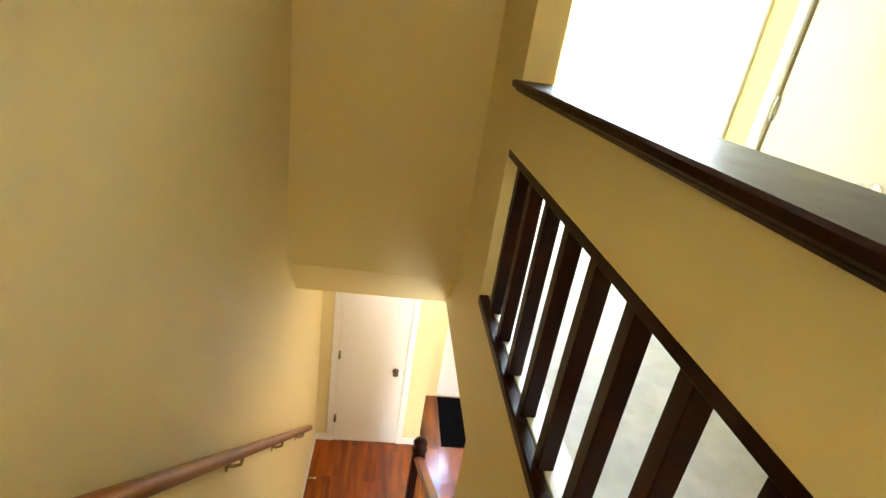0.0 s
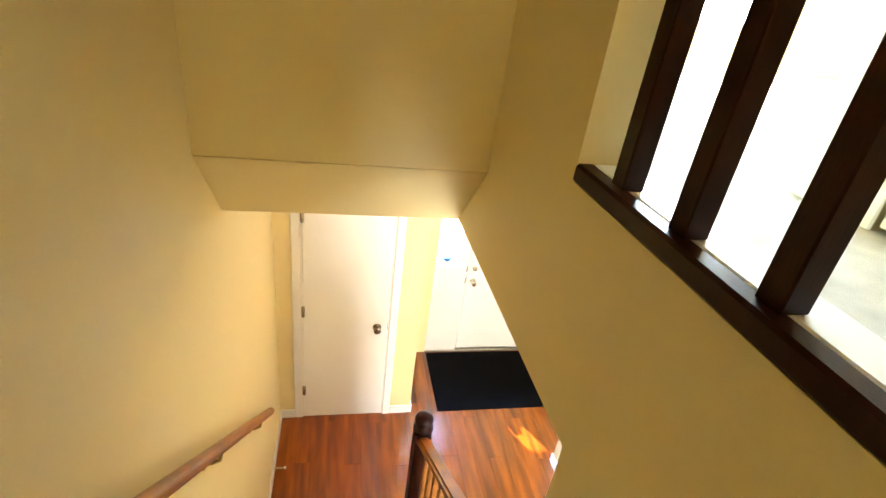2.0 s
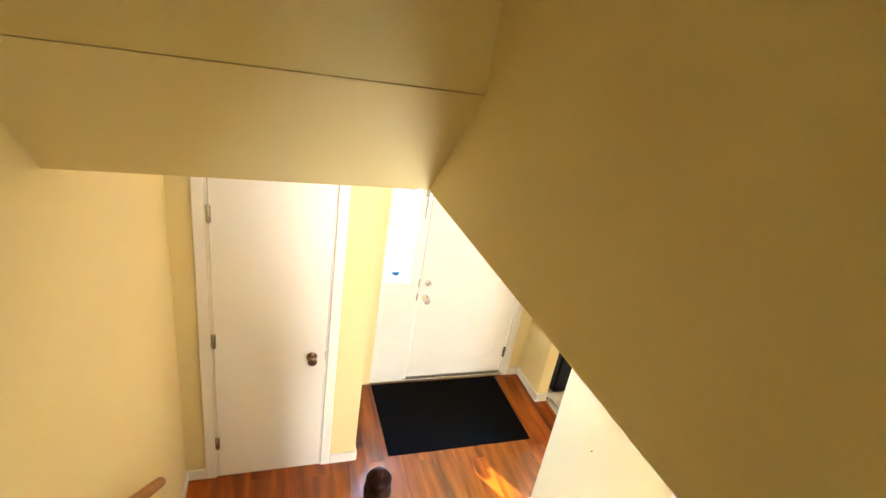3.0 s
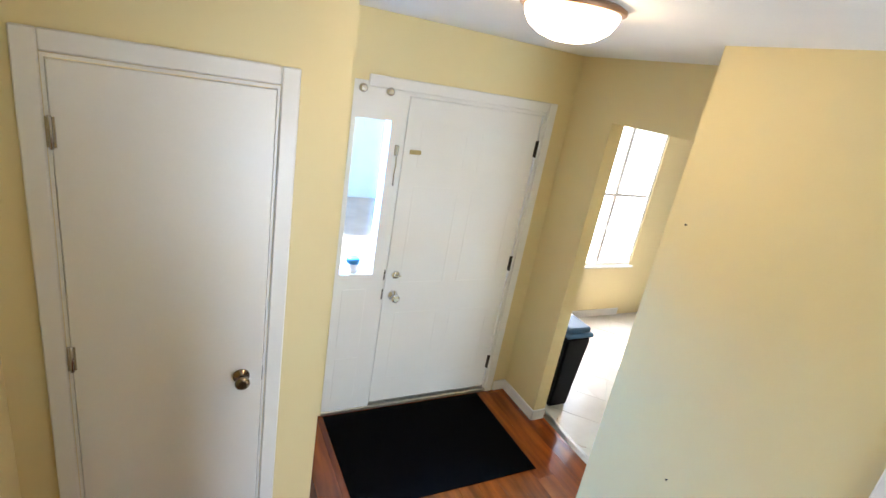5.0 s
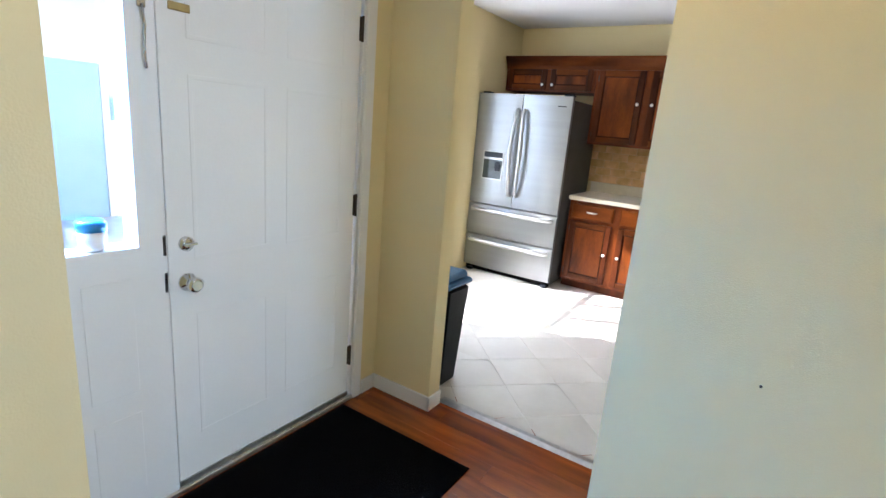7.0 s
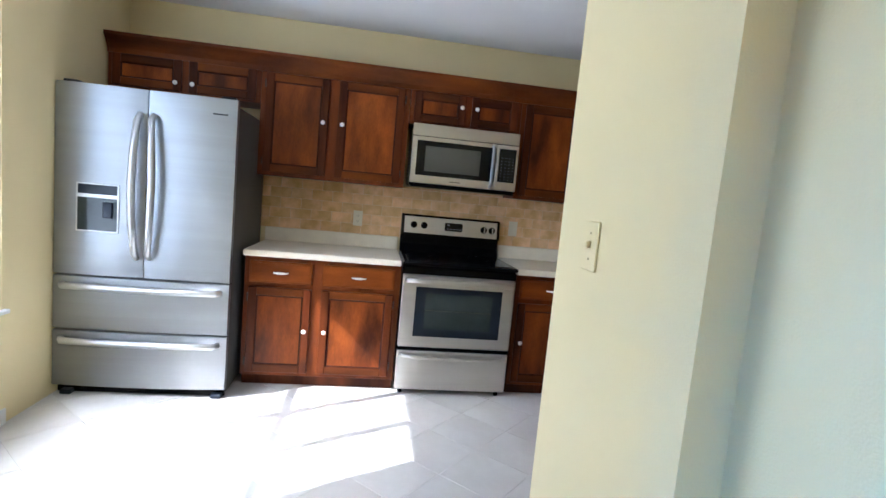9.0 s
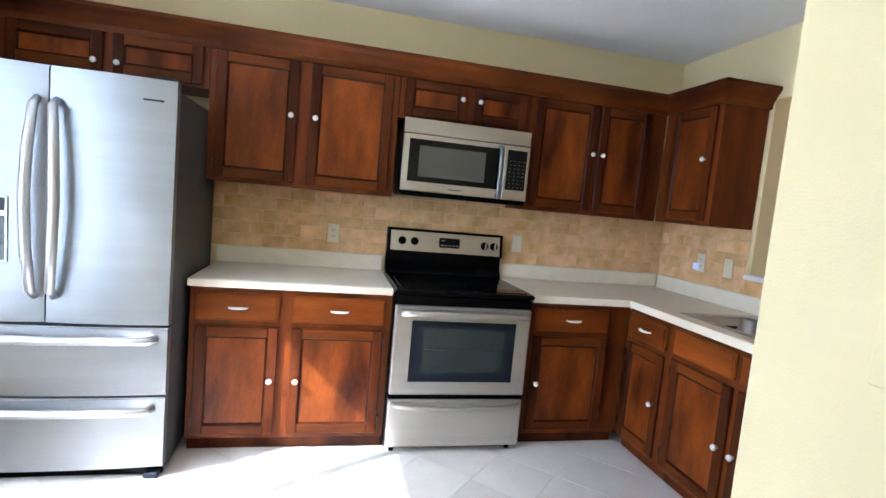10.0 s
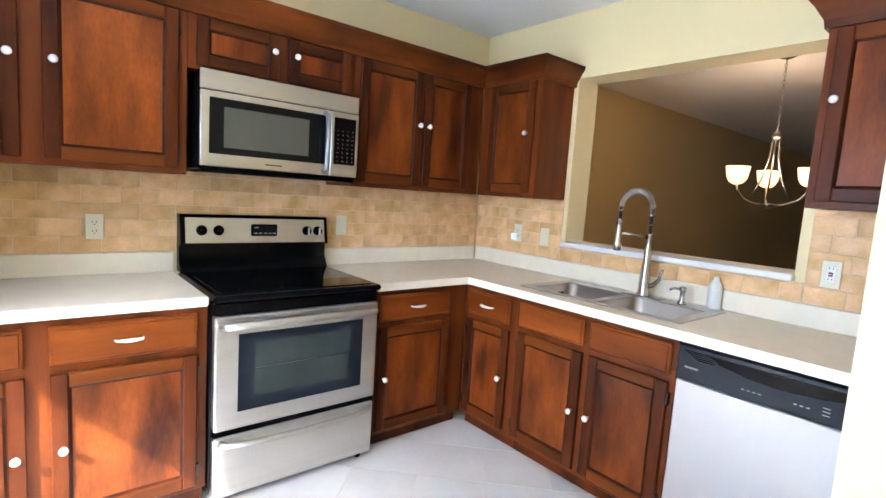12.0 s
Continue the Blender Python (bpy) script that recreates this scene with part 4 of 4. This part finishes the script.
hb = [(0.03, -0.018, 0.295), (0.05, -0.042, 0.29), (0.15, -0.05, 0.282), (RW / 2, -0.052, 0.278), (RW - 0.15, -0.05, 0.282), (RW - 0.05, -0.042, 0.29), (RW - 0.03, -0.018, 0.295)]
part("drawer_handle", tube(hb, 0.013, 10), STEEL_H, dr)
for x in (0.05, RW - 0.05):
    for y in (0.04, 0.58):
        part("foot", lathe([(0.016, 0.0065), (0.016, 0.02), (0.012, 0.06)], x, y, 0, 10), BLACK, rg)

# ---- microwave ----
mw = thing("microwave", "steel over-the-range microwave with black window", "microwave", pose(W - 0.385, 4.020, 0, 0, 0, -90))
MW = 0.765
part("body", boxes((0, MW, 0.012, 0.383, 1.425, 1.853), bevel=0.003), BLACK, mw, "dark painted case")
part("vent_band", boxes((0, MW, -0.004, 0.011, 1.768, 1.851), bevel=0.003), STEEL_H, mw)
door = part("door", boxes((0.0, 0.605, -0.012, 0.011, 1.440, 1.763), bevel=0.004), STEEL_H, mw)
wb = part("window_border", boxes((0.035, 0.60, -0.0145, -0.0115, 1.495, 1.735), bevel=0.001), BLACKGLASS, door, "black glass")
part("window", boxes((0.095, 0.49, -0.0155, -0.0143, 1.525, 1.70)), SCREEN, wb, "grey mesh window")
part("handle", tube([(0.575, -0.012, 1.745), (0.575, -0.045, 1.73), (0.575, -0.05, 1.60), (0.575, -0.045, 1.47), (0.575, -0.012, 1.458)], 0.013, 10), STEEL, door, "vertical steel handle")
cp = part("control_panel", boxes((0.608, MW, -0.012, 0.011, 1.440, 1.763), bevel=0.004), STEEL_H, mw)
kp = part("keypad", boxes((0.625, MW - 0.018, -0.0145, -0.0115, 1.50, 1.735), bevel=0.001), BLACKGLASS, cp, "black touch keypad")
part("key_marks", boxes(*[(0.642 + 0.028 * i, 0.649 + 0.028 * i, -0.0150, -0.0144, 1.515 + 0.022 * j, 1.5175 + 0.022 * j) for i in range(4) for j in range(8)]), LETTER, kp, "pale unreadable key marks")
part("maker_mark", boxes((0.28, 0.36, -0.0126, -0.0118, 1.463, 1.468)), SLATE, door)
part("base_plate", boxes((0.01, MW - 0.01, 0.0, 0.383, 1.412, 1.4245)), BLACK, mw)

# ---- refrigerator ----
fr = thing("refrigerator", "tall stainless french-door refrigerator with ice dispenser", "refrigerator", pose(4.262, 6.020, 0, 0, 0, -90))
FW = 0.955
part("case", boxes((0.004, FW - 0.004, 0.05, 0.78, 0.03, 1.765), bevel=0.006), material("grey_case_paint", (0.085, 0.085, 0.08), 0.5, 0.3, var=0.08, scale=4, spec=0.3), fr, "dark grey painted case")


def front(name, x0, x1, z0, z1, bulge=0.012):
    """A steel front, slightly bowed outwards."""
    n = 14
    line = [(x0, 0.046)] + [(x0 + (x1 - x0) * i / n, -bulge * (1 - (2 * i / n - 1) ** 2)) for i in range(n + 1)] + [(x1, 0.046)]
    bm = prism(line, z0, z1, "z")
    bmesh.ops.bevel(bm, geom=[e for e in bm.edges if abs(e.verts[0].co.z - e.verts[1].co.z) < 1e-5 and e.verts[0].co.y < 0.03 and e.verts[1].co.y < 0.03], offset=0.006, segments=2, affect="EDGES")
    return part(name, bm, STEEL, fr, "brushed steel")


dl = front("door", 0.0, FW / 2 - 0.003, 0.725, 1.795)
dr2 = front("door", FW / 2 + 0.003, FW, 0.725, 1.795)
f1 = front("drawer", 0.0, FW, 0.405, 0.715, 0.02)
f2 = front("drawer", 0.0, FW, 0.065, 0.395, 0.02)
part("grille", boxes((0.01, FW - 0.01, 0.04, 0.06, 0.012, 0.062)), BLACK, fr)
for x in (0.04, FW - 0.08):
    part("foot", boxes((x, x + 0.06, 0.0, 0.05, 0.0065, 0.035), bevel=0.004), SLATE, fr)
for x, d in ((FW / 2 - 0.035, dl), (FW / 2 + 0.035, dr2)):
    s = -1 if x < FW / 2 else 1
    part("handle", tube([(x, -0.012, 1.66), (x, -0.045, 1.63), (x + s * 0.012, -0.06, 1.45), (x + s * 0.018, -0.064, 1.25), (x + s * 0.012, -0.06, 1.05), (x, -0.045, 0.87), (x, -0.012, 0.84)], [0.014, 0.018, 0.020, 0.021, 0.020, 0.018, 0.014], 14), STEEL_P, d, "bowed steel bar")
for z, d in ((0.665, f1), (0.345, f2)):
    part("handle", tube([(0.05, -0.005, z), (0.07, -0.045, z), (0.25, -0.062, z), (FW / 2, -0.068, z), (FW - 0.25, -0.062, z), (FW - 0.07, -0.045, z), (FW - 0.05, -0.005, z)], 0.019, 14), STEEL_P, d, "long steel bar")
dp = part("dispenser", boxes((0.120, 0.345, -0.016, -0.006, 0.975, 1.25), bevel=0.003), ALU, dl, "silver dispenser frame")
part("display", boxes((0.130, 0.335, -0.018, -0.0155, 1.19, 1.243), bevel=0.001), SLATE, dp, "dark display")
part("recess", boxes((0.130, 0.335, -0.0175, -0.0155, 0.985, 1.17)), GREYGLASS, dp, "dark recess")
part("lever", boxes((0.265, 0.315, -0.03, -0.0175, 1.06, 1.15), bevel=0.004), SLATE, dp)
part("maker_mark", boxes((FW - 0.13, FW - 0.05, -0.010, -0.0035, 1.70, 1.708)), SLATE, dr2)
for x in (0.02, FW - 0.10):
    part("hinge_cover", boxes((x, x + 0.08, 0.03, 0.12, 1.7955, 1.812), bevel=0.005), SLATE, fr)

# ---- dishwasher ----
dw = thing("dishwasher", "stainless dishwasher with dark control strip", "dishwasher", pose(3.225, S + 0.61, 0, 0, 0, 180))
part("tub", boxes((0.004, 0.594, 0.03, 0.57, 0.02, 0.868)), BLACK, dw)
part("door", boxes((0.004, 0.594, -0.022, 0.029, 0.10, 0.722), bevel=0.005), STEEL_D, dw, "pale brushed steel door")
strip2 = part("control_strip", boxes((0.004, 0.594, -0.026, 0.029, 0.724, 0.862), bevel=0.004), SLATE, dw, "dark blue-grey control strip")
bm = prism([(0.12, 0.845), (0.16, 0.82), (0.26, 0.80), (0.36, 0.795), (0.48, 0.805), (0.585, 0.825), (0.585, 0.848)], -0.0275, -0.0262, "y")
part("grip_recess", bm, BLACK, strip2, "curved black grip recess")
for i in range(5):
    part("vent_slot", boxes((0.03 + 0.012 * i, 0.14, -0.0272, -0.0262, 0.842 - 0.007 * i, 0.845 - 0.007 * i)), BLACK, strip2)
part("mark", boxes((0.035, 0.085, -0.0268, -0.0261, 0.775, 0.782), *[(0.24 + 0.018 * i, 0.25 + 0.018 * i, -0.0268, -0.0261, 0.757, 0.761) for i in range(4)], *[(0.40 + 0.018 * i, 0.41 + 0.018 * i, -0.0268, -0.0261, 0.762, 0.766) for i in range(3)], *[(0.48, 0.50, -0.0268, -0.0261, 0.755 + 0.012 * i, 0.758 + 0.012 * i) for i in range(3)]), LETTER, strip2, "pale unreadable marks")
part("toe_plate", boxes((0.01, 0.588, 0.03, 0.045, 0.0065, 0.098)), BLACK, dw)
filler = thing("filler_panel", "cherry filler strip beside the dishwasher", "filler panel", pose(2.628, S + 0.61, 0, 0, 0, 180))
part("board", boxes((0.0, 0.12, -0.002, 0.02, 0.0065, 0.873)), CHERRY, filler)


# ---- outlets and switches ----
def plate(at, label, kind):
    ob = thing("outlet" if kind != "switch" else "light_switch", label, "outlet" if kind != "switch" else "switch", at)
    part("plate", boxes((-0.035, 0.035, -0.006, -0.0005, -0.058, 0.058), bevel=0.002), CREAM if kind == "switch" else IVORY, ob)
    if kind == "outlet":
        for z in (-0.02, 0.02):
            part("socket", boxes((-0.009, -0.006, -0.0068, -0.0058, z - 0.002, z + 0.006), (0.006, 0.009, -0.0068, -0.0058, z - 0.002, z + 0.006), (-0.002, 0.002, -0.0068, -0.0058, z - 0.011, z - 0.007)), DARKSLOT, ob)
    elif kind == "gfci":
        part("face", boxes((-0.017, 0.017, -0.0085, -0.0058, -0.034, 0.034), bevel=0.001), PORCELAIN, ob)
        part("button", boxes((-0.008, 0.008, -0.0105, -0.0084, -0.009, -0.001), bevel=0.001), RED, ob, "small red button")
        part("button", boxes((-0.008, 0.008, -0.0105, -0.0084, 0.001, 0.009), bevel=0.001), DARKSLOT, ob, "small black button")
        for z in (-0.024, 0.022):
            part("socket", boxes((-0.008, -0.005, -0.0095, -0.0084, z, z + 0.007), (0.005, 0.008, -0.0095, -0.0084, z, z + 0.007)), DARKSLOT, ob)
    elif kind == "switch":
        part("toggle", boxes((-0.005, 0.005, -0.018, -0.0058, -0.004, 0.012), bevel=0.002), CREAM, ob)
        for z in (-0.03, 0.03):
            part("screw", lathe([(0.003, -0.0058), (0.003, -0.0075)], 0, 0, z, 8, "y"), BRASS, ob)
    return ob


TT = 0.012
plate(pose(W - TT, 4.365, 1.135, 0, 0, -90), "ivory double outlet on the tiled range wall", "outlet")
plate(pose(W - TT, 3.13, 1.155, 0, 0, -90), "ivory blank outlet plate beside the range", "plain")
plate(pose(4.66, S + TT, 1.155, 0, 0, 180), "ivory outlet with a small blue night light", "outlet")
plate(pose(4.43, S + TT, 1.15, 0, 0, 180), "ivory switch plate on the tiled sink wall", "plain")
plate(pose(2.908, S + TT, 1.157, 0, 0, 180), "ivory safety outlet with a red button", "gfci")
plate(pose(2.30, 3.742, 1.27, 0, 0, 180), "ivory toggle light switch on the cream wall", "switch")
nl = thing("night_light", "small blue glowing night light plugged in", "night light", pose(4.685, S + TT + 0.0065, 1.135, 0, 0, 180))
part("body", boxes((-0.02, 0.02, -0.022, -0.0, -0.03, 0.015), bevel=0.004), BLUEGLOW, nl)

# ---- bin ----
bn = thing("trash_can", "tall black plastic trash can, sky reflection coloured into its lid", "trash can", pose(2.095, 4.905, 0.0065))
bm = bmesh.new()
for z, a, b in ((0.0, 0.085, 0.11), (0.60, 0.112, 0.14)):
    ring = [bm.verts.new((x, y, z)) for x, y in ((-a, -b), (a, -b), (a, b), (-a, b))]
    if z:
        for i in range(4):
            bm.faces.new((low[i], low[(i + 1) % 4], ring[(i + 1) % 4], ring[i]))
        bm.faces.new(ring)
    else:
        bm.faces.new(list(reversed(ring)))
    low = ring
bmesh.ops.bevel(bm, geom=list(bm.edges), offset=0.018, segments=3, affect="EDGES")
part("body", bm, BIN, bn)
# The lid's blue paints in a reflection of the sky.
part("lid", boxes((-0.120, 0.120, -0.15, 0.15, 0.6005, 0.635), (-0.10, 0.10, -0.125, 0.125, 0.630, 0.675), bevel=0.012), SKYTINT_LID, bn, "glossy lid coloured blue for its sky reflection")

# ---- chandelier ----
ch = thing("chandelier", "brushed nickel chandelier with three lit frosted shades", "chandelier", pose(3.590, 0.69, 2.455))
part("canopy", lathe([(0.065, 0), (0.065, -0.008), (0.03, -0.025), (0.008, -0.032)], n=20), NICKEL, ch)
bm = bmesh.new()
for i in range(18):
    z = -0.03 - 0.027 * i
    loop = [(0.008 * math.cos(a) * (1 if i % 2 else 0), 0.008 * math.cos(a) * (0 if i % 2 else 1), z - 0.013 + 0.017 * math.sin(a)) for a in [2 * math.pi * k / 8 for k in range(9)]]
    tube(loop, 0.0022, 5, bm)
part("chain", bm, NICKEL, ch)
part("hub", lathe([(0.006, -0.49), (0.020, -0.51), (0.028, -0.53), (0.028, -0.545), (0.016, -0.56)], n=16), NICKEL, ch)
part("bottom_ring", lathe([(0.02, -0.985), (0.028, -0.995), (0.02, -1.012), (0.005, -1.02)], n=16), NICKEL, ch)
for ang in (172, 292, 52):
    ca, sa = math.cos(radians(ang)), math.sin(radians(ang))
    part("rod", tube([(0.02 * ca, 0.02 * sa, -0.54), (0.03 * ca, 0.03 * sa, -0.68), (0.07 * ca, 0.07 * sa, -0.84), (0.13 * ca, 0.13 * sa, -0.96)], 0.006, 8), NICKEL, ch)
    arm = part("arm", tube([(0.02 * ca, 0.02 * sa, -1.0), (0.10 * ca, 0.10 * sa, -0.995), (0.18 * ca, 0.18 * sa, -0.965), (0.225 * ca, 0.225 * sa, -0.91), (0.235 * ca, 0.235 * sa, -0.87)], 0.008, 8), NICKEL, ch)
    part("shade", lathe([(0.022, -0.87), (0.045, -0.857), (0.063, -0.825), (0.071, -0.775), (0.075, -0.75), (0.067, -0.752), (0.055, -0.80), (0.02, -0.835)], 0.235 * ca, 0.235 * sa, 0, 20), SHADE, arm, "glowing frosted glass shade")

# ---- wood boards of the hall floor ----
hall_floor = structure("floor_hall", boxes((-0.912, 0.19, 1.0, 4.34, -0.05, -0.006), (0.19, 1.945, 1.0, 5.12, -0.05, -0.006)), GAP, "red-brown wooden board floor of the hall", "floor")
PW, PL = 0.127, 1.25
shared = {}


def plank(x, y0, y1):
    key = round(y1 - y0, 3)
    if key not in shared:
        shared[key] = mesh_of("board", boxes((0, PW - 0.0008, 0, key - 0.0008, -0.0058, 0.006), bevel=0.0005), PLANK)
    ob = new("board", shared[key])
    ob.location = (x, y0, 0)
    ob.parent = hall_floor


x, row = -0.91, 0
while x < 1.94:
    lo, hi = (3.05, 4.42) if x < -0.02 else (1.96, 4.42) if x < 0.13 else (1.9, 5.11) if x < 1.24 else (3.66, 5.11) if x < 1.79 else (3.82, 4.715)
    y = lo - (row * 0.43) % PL
    while y < hi:
        a, b = max(y, lo), min(y + PL, hi)
        if b - a > 0.03:
            plank(x, a, b)
        y += PL
    x, row = x + PW, row + 1

# ---- kitchen floor tiles, laid on the diagonal ----
kitchen_floor = structure("floor_kitchen", boxes((1.945, 5.10, 3.742, 6.03, -0.05, 0.0035), (2.505, 5.10, 1.985, 3.742, -0.05, 0.0035)), GROUT, "white marbled diagonal floor tiles of the kitchen", "floor")
TS, TG = 0.327, 0.0035
c45 = math.cos(math.pi / 4)


def clip(poly, axis, value, keep):
    out = []
    for i, p in enumerate(poly):
        q = poly[(i + 1) % len(poly)]
        a, b = (p[axis] - value) * keep, (q[axis] - value) * keep
        if a >= 0:
            out.append(p)
        if (a > 0 > b) or (a < 0 < b):
            s = a / (a - b)
            out.append((p[0] + s * (q[0] - p[0]), p[1] + s * (q[1] - p[1])))
    return out


whole = None
for i in range(-14, 15):
    for j in range(-14, 15):
        u0, v0 = i * TS, j * TS
        cx, cy = 4.399 + (u0 + v0 + TS) * c45, 2.91 + (u0 - v0) * c45
        h = (TS - TG) * c45
        sq = [(cx - h, cy), (cx, cy - h), (cx + h, cy), (cx, cy + h)]
        for x0, x1, y0, y1 in ((1.948, 2.505, 3.757, 6.015), (2.505, 5.098, 1.99, 6.015)):
            poly = sq
            for axis, value, keep in ((0, x0, 1), (0, x1, -1), (1, y0, 1), (1, y1, -1)):
                poly = clip(poly, axis, value, keep) if len(poly) > 2 else []
            area = abs(sum(p[0] * q[1] - q[0] * p[1] for p, q in zip(poly, poly[1:] + poly[:1]))) / 2 if len(poly) > 2 else 0
            if area < 0.0008:
                continue
            full = area > 0.98 * 2 * h * h
            if full and whole:
                me = whole
            else:
                me = mesh_of("tile", prism([(p[0] - cx, p[1] - cy) for p in poly], -0.002, 0.0062, "z"), TILE)
                whole = me if full else whole
            t = new("tile", me)
            t.location, t.parent = (cx, cy, 0), kitchen_floor

# ---- wall tiles ----
TW, TH, TJ = 0.152, 0.0765, 0.003
wall_tiles = {}


def tile_run(owner, at, width, z0, z1):
    """Running-bond tiles; x along the wall from 0 to width, front at y = -0.010."""
    part("bed", boxes((0, width, -0.007, -0.0005, z0, z1)), STONE_G, owner, "buff grout")
    row, z = 0, z0
    while z < z1 - 0.01:
        zt = min(z + TH, z1)
        x = -(row % 2) * TW / 2
        while x < width:
            a, b = max(x, 0), min(x + TW, width)
            if b - a > 0.012:
                key = (round(b - a, 3), round(zt - z, 3))
                if key not in wall_tiles:
                    wall_tiles[key] = mesh_of("tile", boxes((TJ / 2, key[0] - TJ / 2, -0.0092, -0.0068, TJ / 2, key[1] - TJ / 2), bevel=0.0015), STONE)
                t = new("tile", wall_tiles[key])
                t.location, t.parent = (a, 0, z), owner
            x += TW
        z, row = z + TH, row + 1


bs1 = thing("backsplash", "tan travertine running-bond tiles behind the range", "backsplash", pose(W, 5.25, 0, 0, 0, -90), "kitchen backsplash")
bs1["kind"] = "structure"
tile_run(bs1, None, 5.25 - S - 0.012, 1.0155, 1.394)
bs5 = thing("backsplash", "cut row of tan tiles under the microwave", "backsplash", pose(W, 4.048, 0, 0, 0, -90), "kitchen backsplash")
bs5["kind"] = "structure"
tile_run(bs5, None, 0.806, 1.3945, 1.4115)
bs2 = thing("backsplash", "tan travertine tiles beside the pass-through", "backsplash", pose(W - 0.011, S, 0, 0, 0, 180), "kitchen backsplash")
bs2["kind"] = "structure"
tile_run(bs2, None, 0.785, 1.0155, 1.394)
bs3 = thing("backsplash", "strip of tan tiles under the pass-through ledge", "backsplash", pose(4.304, S, 0, 0, 0, 180), "kitchen backsplash")
bs3["kind"] = "structure"
tile_run(bs3, None, 1.304, 1.0155, 1.105)
bs4 = thing("backsplash", "tan travertine tiles under the single wall cabinet", "backsplash", pose(2.998, S, 0, 0, 0, 180), "kitchen backsplash")
bs4["kind"] = "structure"
tile_run(bs4, None, 0.49, 1.0155, 1.424)
